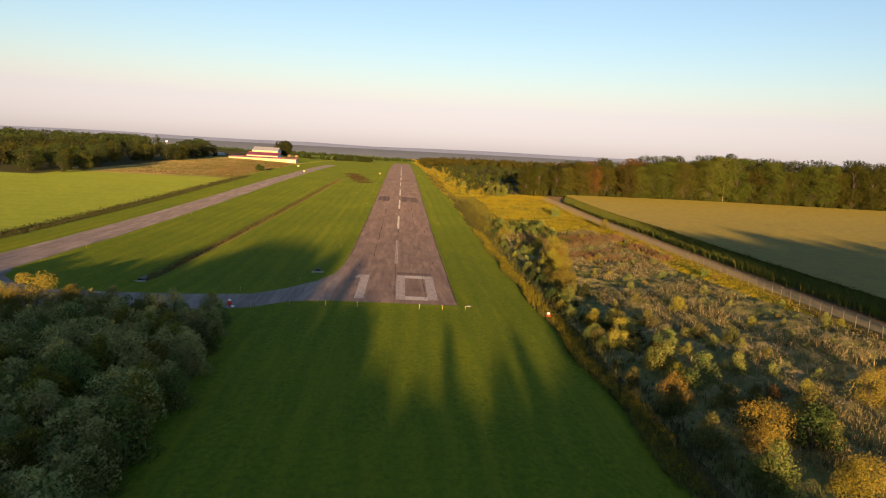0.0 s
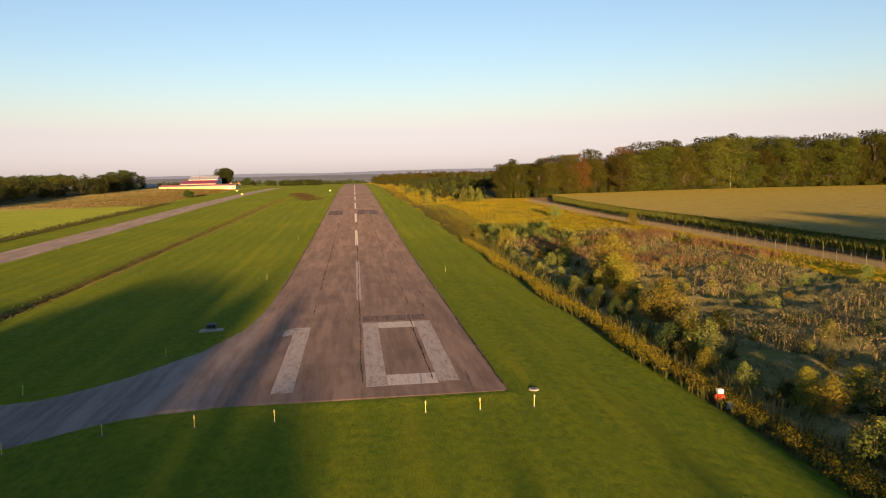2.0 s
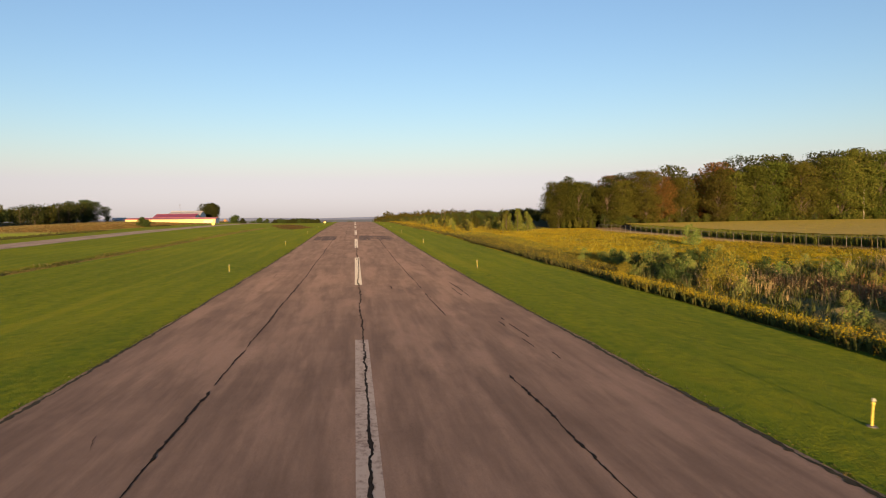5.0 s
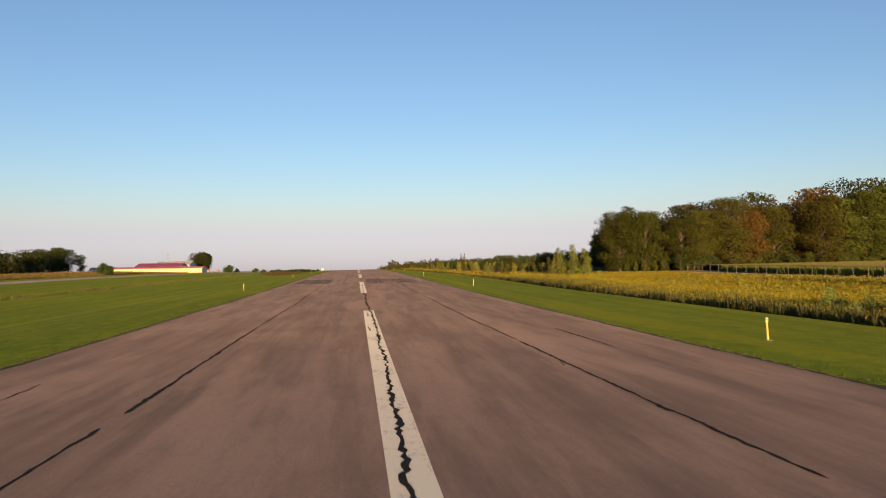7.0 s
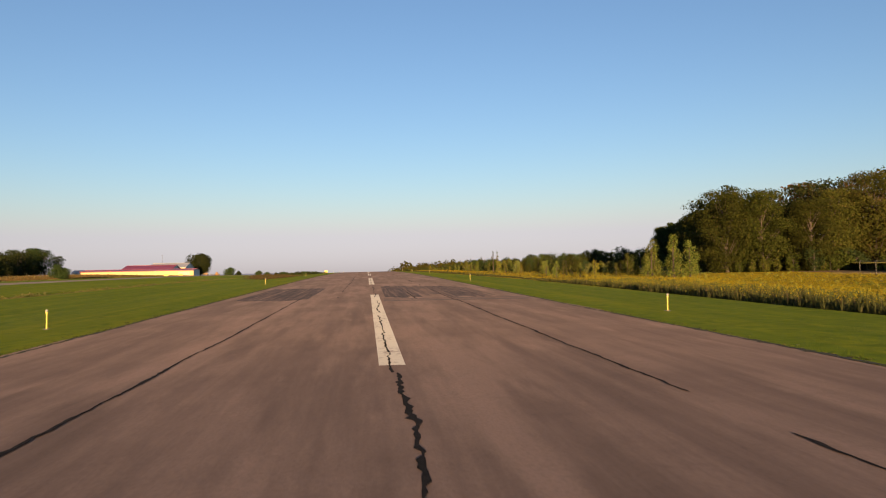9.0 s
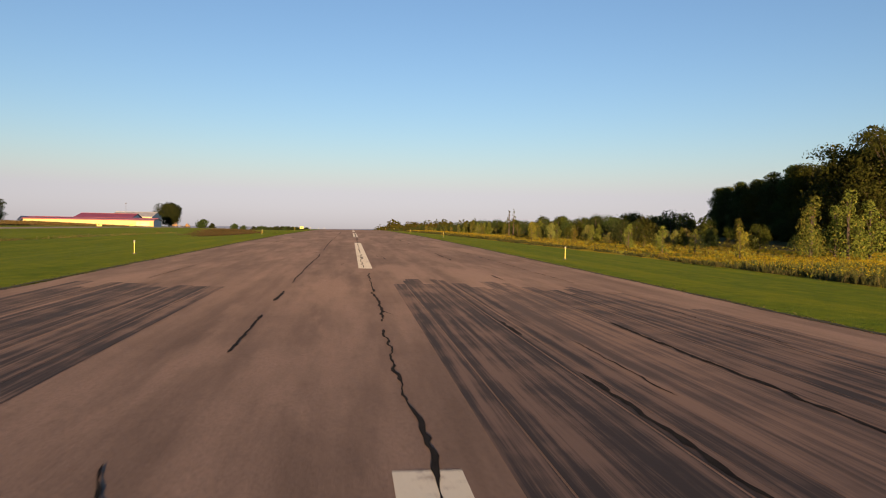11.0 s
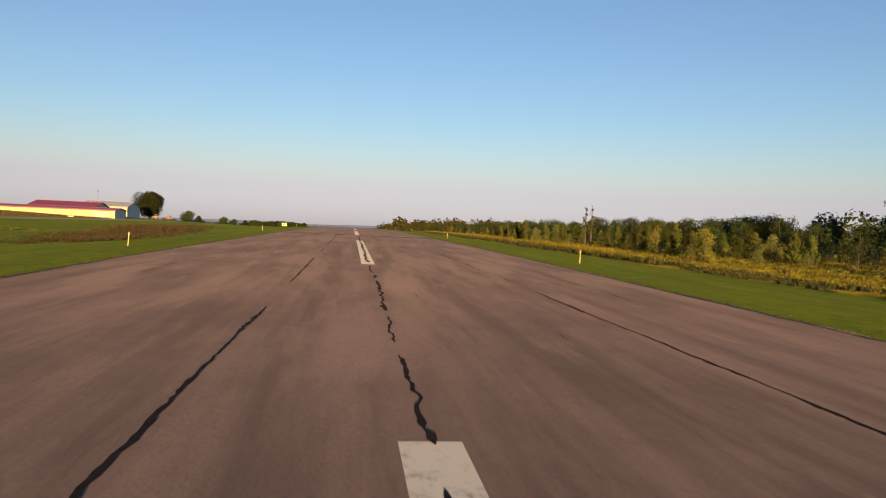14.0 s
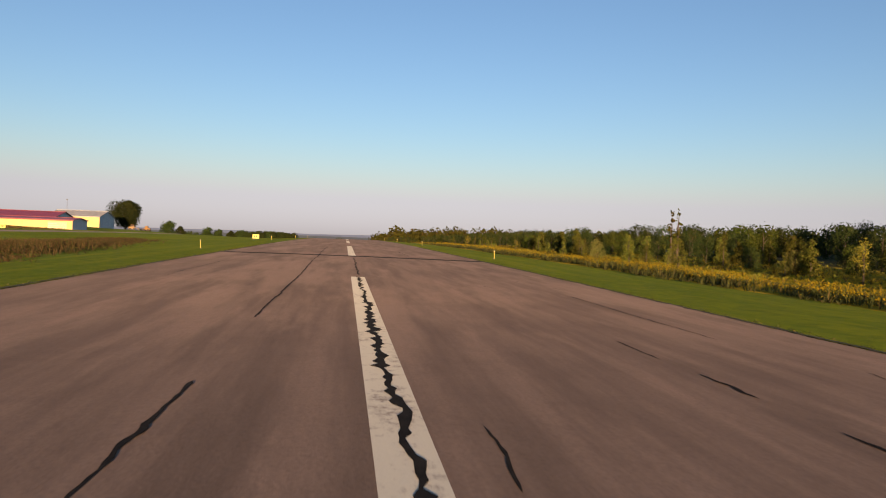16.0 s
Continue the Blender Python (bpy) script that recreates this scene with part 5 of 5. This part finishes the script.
# ---- buildings ----
def gable_building(name, label, x0, x1, y0, y1, z, wall_h, ridge_h, wall_mat, roof_mat, end_mat, doors=(), along="x", big_door=None):
    """A gabled shed whose ridge runs along x: walls, roof with eaves, ribs, doors."""
    ob = thing(name, (x0 + x1) / 2, (y0 + y1) / 2, label, "building", "airfield buildings", 0, z)
    hx, hy = (x1 - x0) / 2, (y1 - y0) / 2
    t = 0.15
    part("front_wall", box(bmesh.new(), -hx, -hy, -0.6, hx, -hy + t, wall_h), wall_mat, ob)
    part("back_wall", box(bmesh.new(), -hx, hy - t, -0.6, hx, hy, wall_h), wall_mat, ob)
    for s in (-1, 1):
        bm = bmesh.new()
        lo, hi = -hy + t + 0.003, hy - t - 0.003
        tip = wall_h + (ridge_h - wall_h) - 0.05
        xa, xb = (s * hx, s * (hx - t))
        a = [bm.verts.new((xa, y, q)) for y, q in ((lo, -0.6), (hi, -0.6), (hi, wall_h), (0, tip), (lo, wall_h))]
        b = [bm.verts.new((xb, y, q)) for y, q in ((lo, -0.6), (hi, -0.6), (hi, wall_h), (0, tip), (lo, wall_h))]
        bm.faces.new(a)
        bm.faces.new(b[::-1])
        for i in range(5):
            bm.faces.new((a[i], b[i], b[(i + 1) % 5], a[(i + 1) % 5]))
        bmesh.ops.recalc_face_normals(bm, faces=bm.faces)
        part("end_wall", bm, end_mat, ob)
    over = 0.5
    rise = (ridge_h - wall_h) / hy
    for s in (-1, 1):
        bm = bmesh.new()
        y_e, z_e = s * (hy + over), wall_h + 0.08 - rise * over
        q = [(-hx - over, y_e, z_e), (hx + over, y_e, z_e), (hx + over, 0, ridge_h + 0.08), (-hx - over, 0, ridge_h + 0.08)]
        a = [bm.verts.new(c) for c in q]
        b = [bm.verts.new((c[0], c[1], c[2] + 0.18)) for c in q]
        bm.faces.new(a)
        bm.faces.new(b[::-1])
        for i in range(4):
            bm.faces.new((a[i], b[i], b[(i + 1) % 4], a[(i + 1) % 4]))
        bmesh.ops.recalc_face_normals(bm, faces=bm.faces)
        part("roof", bm, roof_mat, ob)
    part("ridge_cap", tube(bmesh.new(), (-hx - over, 0, ridge_h + 0.27), (hx + over, 0, ridge_h + 0.27), 0.14, 0.14, 6), roof_mat, ob)
    part("eave_trim", box(bmesh.new(), -hx - over, -hy - over - 0.06, wall_h - rise * over - 0.12, hx + over, -hy - over, wall_h - rise * over + 0.26), roof_mat, ob)
    k = max(4, int((x1 - x0) / 2.4))
    for j in range(k):
        xr = -hx + 0.5 + j * ((2 * hx - 1) / (k - 1))
        part("wall_rib", box(bmesh.new(), xr - 0.05, -hy - 0.045, -0.5, xr + 0.05, -hy - 0.002, wall_h - 0.15), wall_mat, ob)
    for xd, w, h, mat in doors:
        d = part("door", box(bmesh.new(), xd - w / 2, -hy - 0.09, -0.05, xd + w / 2, -hy - 0.05, h), mat, ob)
        for j in range(1, 4):
            part("door_groove", box(bmesh.new(), xd - w / 2, -hy - 0.102, h * j / 4 - 0.03, xd + w / 2, -hy - 0.092, h * j / 4 + 0.03), M_GREYWALL, d)
    if big_door:
        s, w, h, mat = big_door
        xw = s * hx
        d = part("hangar_door", box(bmesh.new(), min(xw, xw + s * 0.08) + s * 0.002, -w / 2, -0.2, max(xw, xw + s * 0.08) + s * 0.002, w / 2, h), mat, ob)
        for j in range(6):
            yy = -w / 2 + w * (j + 0.5) / 6
            part("door_rib", box(bmesh.new(), xw + s * 0.085 - 0.02, yy - 0.04, -0.1, xw + s * 0.085 + 0.03, yy + 0.04, h - 0.1), M_WHITE, d)
    return ob


# end walls get blue-grey: the long hangar's shaded side as a colour
gable_building("long_hangar", "long low cream hangar with a maroon metal roof", -147, -90.5, 642, 656, 3.5, 3.3, 4.0, M_CREAM, M_MAROON, M_GREYWALL, ((23.5, 6, 2.7, M_PALECREAM), (-20, 1.2, 2.1, M_CREAM)))
gable_building("red_roof_hangar", "cream hangar with a tall maroon metal roof", -142, -114, 690, 712, 4.3, 3.8, 6.2, M_CREAM, M_MAROON, M_GREYWALL)
gable_building("grey_hangar", "white hangar with a grey metal roof and blue-grey end wall", -160, -133.5, 806, 832, 5.2, 5.6, 8.8, M_CREAM, M_GREYROOF, M_GREYWALL, big_door=(1, 14, 4.6, M_GREYWALL))
gable_building("small_barn", "small white barn before the woods", -173.5, -170, 399, 403, float(ground_z(-172, 400)), 2.2, 3.2, M_WHITE, M_GREYROOF, M_WHITE)
gable_building("farm_house", "white farmhouse among trees", -247, -237.5, 800, 808, 3.8, 2.8, 4.6, M_WHITE, M_GREYROOF, M_WHITE, ((-3, 1, 2.1, M_DARKGLASS), (2, 1.2, 1.4, M_DARKGLASS)))
gable_building("far_house", "white house beyond the straw slope", -173.3, -165, 700, 707, 4.2, 2.6, 4.0, M_WHITE, M_GREYROOF, M_WHITE)

tower = thing("water_tower", -808, 2600, "distant white water tower above the woods", "tower")
part("shaft", tube(bmesh.new(), (0, 0, -1), (0, 0, 15), 1.6, 1.3, 16), M_WHITE, tower)
bm = bmesh.new()
bmesh.ops.create_uvsphere(bm, u_segments=20, v_segments=12, radius=6)
bmesh.ops.transform(bm, matrix=Matrix.Translation((0, 0, 16)) @ Matrix.Diagonal((0.7, 0.7, 0.5, 1)), verts=bm.verts)
part("tank", bm, M_WHITE, tower)

sock = thing("beacon_pole", -149, 802, "slim pole with a beacon beside the grey hangar", "pole", z=4.6)
part("pole", tube(bmesh.new(), (0, 0, -0.5), (0, 0, 14.6), 0.12, 0.07, 8), M_STEEL, sock)
part("beacon", box(bmesh.new(), -0.35, -0.3, 14.55, 0.35, 0.3, 15.2, 0.1), M_GREY, sock)

# machines parked by the big tree
def loader(x, y, turn):
    ob = thing("wheel_loader", x, y, "orange construction machine parked by the tree", "vehicle", "parked machines", turn)
    body = bmesh.new()
    box(body, -2.2, -0.8, 0.8, 1.2, 0.8, 2.0, 0.15)
    part("body", body, M_ORANGE, ob)
    cab = part("cab", box(bmesh.new(), -0.9, -0.7, 2.003, 0.7, 0.7, 3.2, 0.1), M_ORANGE, ob)
    part("window", box(bmesh.new(), -0.7, -0.72, 2.2, 0.5, -0.703, 3.0), M_DARKGLASS, cab)
    arm = bmesh.new()
    tube(arm, (1.0, -0.4, 1.8), (3.2, -0.4, 1.0), 0.12, 0.12, 6)
    tube(arm, (1.0, 0.4, 1.8), (3.2, 0.4, 1.0), 0.12, 0.12, 6)
    part("arm", arm, M_ORANGE, ob)
    part("bucket", prism(bmesh.new(), ((3.0, 0.5), (4.0, 0.4), (3.6, 1.5), (3.0, 1.4)), -1.1, 1.1), M_STEEL, ob)
    for sx in (-1.4, 1.0):
        for sy in (-0.95, 0.95):
            part("wheel", tube(bmesh.new(), (sx, sy - 0.2, 0.65), (sx, sy + 0.2, 0.65), 0.68, 0.68, 16), M_BLACK, ob)
    return ob


loader(-126, 842, 10)
loader(-119, 846, 170)

# ---- airfield lights and signs ----
def edge_light():
    """A yellow stake with a clear lens and a concrete foot."""
    ob = thing("runway_light", 0, 0, "yellow runway edge light on a short stake", "runway light", "runway edge lights", z=0)
    part("foot", tube(bmesh.new(), (0, 0, -0.1), (0, 0, 0.02), 0.14, 0.12, 14), M_STEEL, ob)
    part("stake", tube(bmesh.new(), (0, 0, 0.02), (0, 0, 0.56), 0.024, 0.022, 10), M_YELLOW, ob)
    col = bmesh.new()
    tube(col, (0, 0, 0.55), (0, 0, 0.61), 0.036, 0.042, 12)
    part("collar", col, M_YELLOW, ob)
    lens = bmesh.new()
    bmesh.ops.create_uvsphere(lens, u_segments=12, v_segments=8, radius=0.047)
    bmesh.ops.transform(lens, matrix=Matrix.Translation((0, 0, 0.66)) @ Matrix.Diagonal((1, 1, 1.15, 1)), verts=lens.verts)
    part("lens", lens, M_LENS, ob)
    return ob


light = edge_light()
spots = [(-12.1, 160.4), (-12.1, 217.8), (-11.8, 272.8), (-11.7, 329.4), (-11.8, 386.0), (-11.9, 443.5), (-11.9, 501), (-11.9, 558), (-12, 615), (-15.3, 119.5), (-23.5, 113.2),
         (12.3, 161.8), (12.0, 218.0), (11.8, 274.0), (11.5, 329.4), (11.6, 385.3), (11.7, 441.3), (11.8, 499), (11.8, 556), (11.9, 613)]
spots += [(x, 101.3 - 0.02 * abs(x)) for x in (-19.4, -14.2, -9.3, -4.9, 3.7, 6.9, 10.1)]
spots += [(-60.2 + 0.0095 * (y - 120), y) for y in (128, 146, 215)] + [(-27.5, 96.5)]
for k, (x, y) in enumerate(spots):
    m = pose(x, y, float(ground_z(x, y)), random.uniform(-3, 3), random.uniform(-3, 3), random.uniform(0, 360))
    if k:
        copy_thing(light, m)
    else:
        light.matrix_basis = m


def ball_marker(x, y):
    ob = thing("threshold_marker", x, y, "red threshold marker lamp with a white top", "marker", "threshold markers")
    part("pedestal", tube(bmesh.new(), (0, 0, -0.1), (0, 0, 0.3), 0.12, 0.1, 10), M_STEEL, ob)
    bm = bmesh.new()
    bmesh.ops.create_uvsphere(bm, u_segments=16, v_segments=10, radius=0.34)
    bmesh.ops.transform(bm, matrix=Matrix.Translation((0, 0, 0.58)), verts=bm.verts)
    part("red_housing", bm, M_RED, ob)
    part("white_lamp", box(bmesh.new(), -0.17, -0.18, 0.88, 0.18, 0.17, 1.15, 0.05), M_WHITE, ob)
    part("control_box", box(bmesh.new(), 0.3, -0.35, -0.05, 0.65, 0.0, 0.3, 0.03), M_WHITE, ob)


ball_marker(-22.5, 101.8)
ball_marker(22.1, 102.0)

slope_box = thing("approach_light_unit", -13.4, 128.4, "dark grey approach light unit on a weathered slab", "runway light", "", 0)
part("slab", box(bmesh.new(), -1.05, -0.6, -0.2, 1.05, 0.6, 0.06, 0.02), M_CONCRETE, slope_box)
hood = part("hood", box(bmesh.new(), -0.43, -0.3, 0.2, 0.43, 0.35, 0.62, 0.06), M_GREY, slope_box)
part("aperture", box(bmesh.new(), -0.36, -0.322, 0.28, 0.36, -0.303, 0.55), M_BLACK, hood)
for sx in (-0.35, 0.35):
    part("leg", tube(bmesh.new(), (sx, 0, 0.03), (sx, 0, 0.22), 0.035, 0.035, 8), M_STEEL, slope_box)

culvert = thing("culvert_pipe", -40.4, 120.0, "black culvert pipe end in the ditch", "pipe", "", 0)
bm = bmesh.new()
for k in range(18):
    a0, a1 = k * math.tau / 18, (k + 1) * math.tau / 18
    ring = [[bm.verts.new((r * math.cos(a), yy, 0.25 + r * math.sin(a))) for r, yy in ((0.5, -1.2), (0.5, 0.9), (0.42, 0.9), (0.42, -1.2))] for a in (a0, a1)]
    for i in range(4):
        bm.faces.new((ring[0][i], ring[0][(i + 1) % 4], ring[1][(i + 1) % 4], ring[1][i]))
bmesh.ops.remove_doubles(bm, verts=bm.verts, dist=1e-4)
bmesh.ops.recalc_face_normals(bm, faces=bm.faces)
part("pipe", bm, M_BLACK, culvert)
part("headwall", box(bmesh.new(), -0.9, -1.6, -0.3, 0.9, -1.25, 0.35, 0.04), M_CONCRETE, culvert)


def sign(x, y, w, h, label):
    ob = thing("taxiway_sign", x, y, label, "sign", "airfield signs")
    part("panel", box(bmesh.new(), -w / 2, -0.07, 0.25, w / 2, 0.07, 0.25 + h, 0.02), M_YELLOW, ob)
    part("frame", box(bmesh.new(), -w / 2 - 0.04, -0.05, 0.2, w / 2 + 0.04, 0.05, 0.247, 0.01), M_BLACK, ob)
    for sx in (-w * 0.35, w * 0.35):
        part("leg", tube(bmesh.new(), (sx, 0, -0.1), (sx, 0, 0.21), 0.03, 0.03, 8), M_STEEL, ob)
    for j in range(2):
        part("marking_bar", box(bmesh.new(), -w * 0.25 + j * w * 0.3, -0.082, 0.25 + h * 0.25, -w * 0.1 + j * w * 0.3, -0.073, 0.25 + h * 0.75), M_BLACK, ob)


sign(-14.2, 500, 1.0, 0.65, "small yellow taxiway sign with dark marks")
sign(-77, 560, 1.4, 0.8, "yellow taxiway sign by the far taxiway")
sign(-62, 480, 1.2, 0.7, "yellow taxiway sign in the grass")

# round survey pad by the corner of the runway
pad = thing("ground_pad", 10.9, 104.4, "round pale concrete pad in the grass", "pad")
part("pad", tube(bmesh.new(), (0, 0, -0.1), (0, 0, 0.05), 0.34, 0.32, 20), M_CONCRETE, pad)
part("cover", tube(bmesh.new(), (0, 0, 0.05), (0, 0, 0.08), 0.17, 0.15, 16), M_STEEL, pad)

# ---- fence beside the dirt track ----
def fence_x(y):
    return 66.0 - 1.2 * sst(y, 300, 350)


fence = thing("fence", 66, 200, "galvanised chain-link fence along the dirt track", "fence", z=0)
post_me = None
ys = np.arange(70, 340, 3.0)
inv = fence.matrix_basis.inverted()
for y in ys:
    x = float(fence_x(y))
    z = float(ground_z(x, y))
    if post_me is None:
        bm = bmesh.new()
        tube(bm, (0, 0, -0.3), (0, 0, 1.75), 0.034, 0.034, 8)
        tube(bm, (0, 0, 1.73), (0.2, 0, 1.98), 0.025, 0.02, 6)
        first = part("post", bm, M_STEEL, fence)
        post_me = first.data
        p_ob = first
    else:
        p_ob = new("post", post_me)
        p_ob.parent = fence
    p_ob.matrix_basis = inv @ pose(x, float(y), z)
pts = [(float(fence_x(y)), float(y), float(ground_z(fence_x(y), y))) for y in ys]
for h, r in ((1.71, 0.03), (0.08, 0.012), (1.84, 0.01), (1.95, 0.01)):
    bm = bmesh.new()
    dx = max(0, (h - 1.75)) * 0.8
    for a, b in zip(pts[:-1], pts[1:]):
        tube(bm, (a[0] - 66 + dx, a[1] - 200, a[2] + h), (b[0] - 66 + dx, b[1] - 200, b[2] + h), r, r, 5)
    part("rail" if r > 0.02 else "wire", bm, M_STEEL, fence)
vs, fs = [], []
for a, b in zip(pts[:-1], pts[1:]):
    for j in range(0, 12, 2):
        for s in (0, 1):
            u0, u1 = j / 12, min(1.0, (j + 7.5) / 12)
            ya, yb = (u0, u1) if s == 0 else (1 - u0, 1 - u1)
            p0 = [a[i] + (b[i] - a[i]) * ya for i in range(3)]
            p1 = [a[i] + (b[i] - a[i]) * yb for i in range(3)]
            top = 0.08 + 1.61 * (u1 - u0) / (7.5 / 12)
            k = len(vs)
            vs += [(p0[0] - 66, p0[1] - 200 - 0.003, p0[2] + 0.08), (p0[0] - 66, p0[1] - 200 + 0.003, p0[2] + 0.08), (p1[0] - 66, p1[1] - 200 + 0.003, p1[2] + top), (p1[0] - 66, p1[1] - 200 - 0.003, p1[2] + top)]
            fs.append((k, k + 1, k + 2, k + 3))
link = mesh_object("chain_link", vs, np.array(fs), [M_STEEL])
link.parent = fence
tagged(link, kind="stuff")
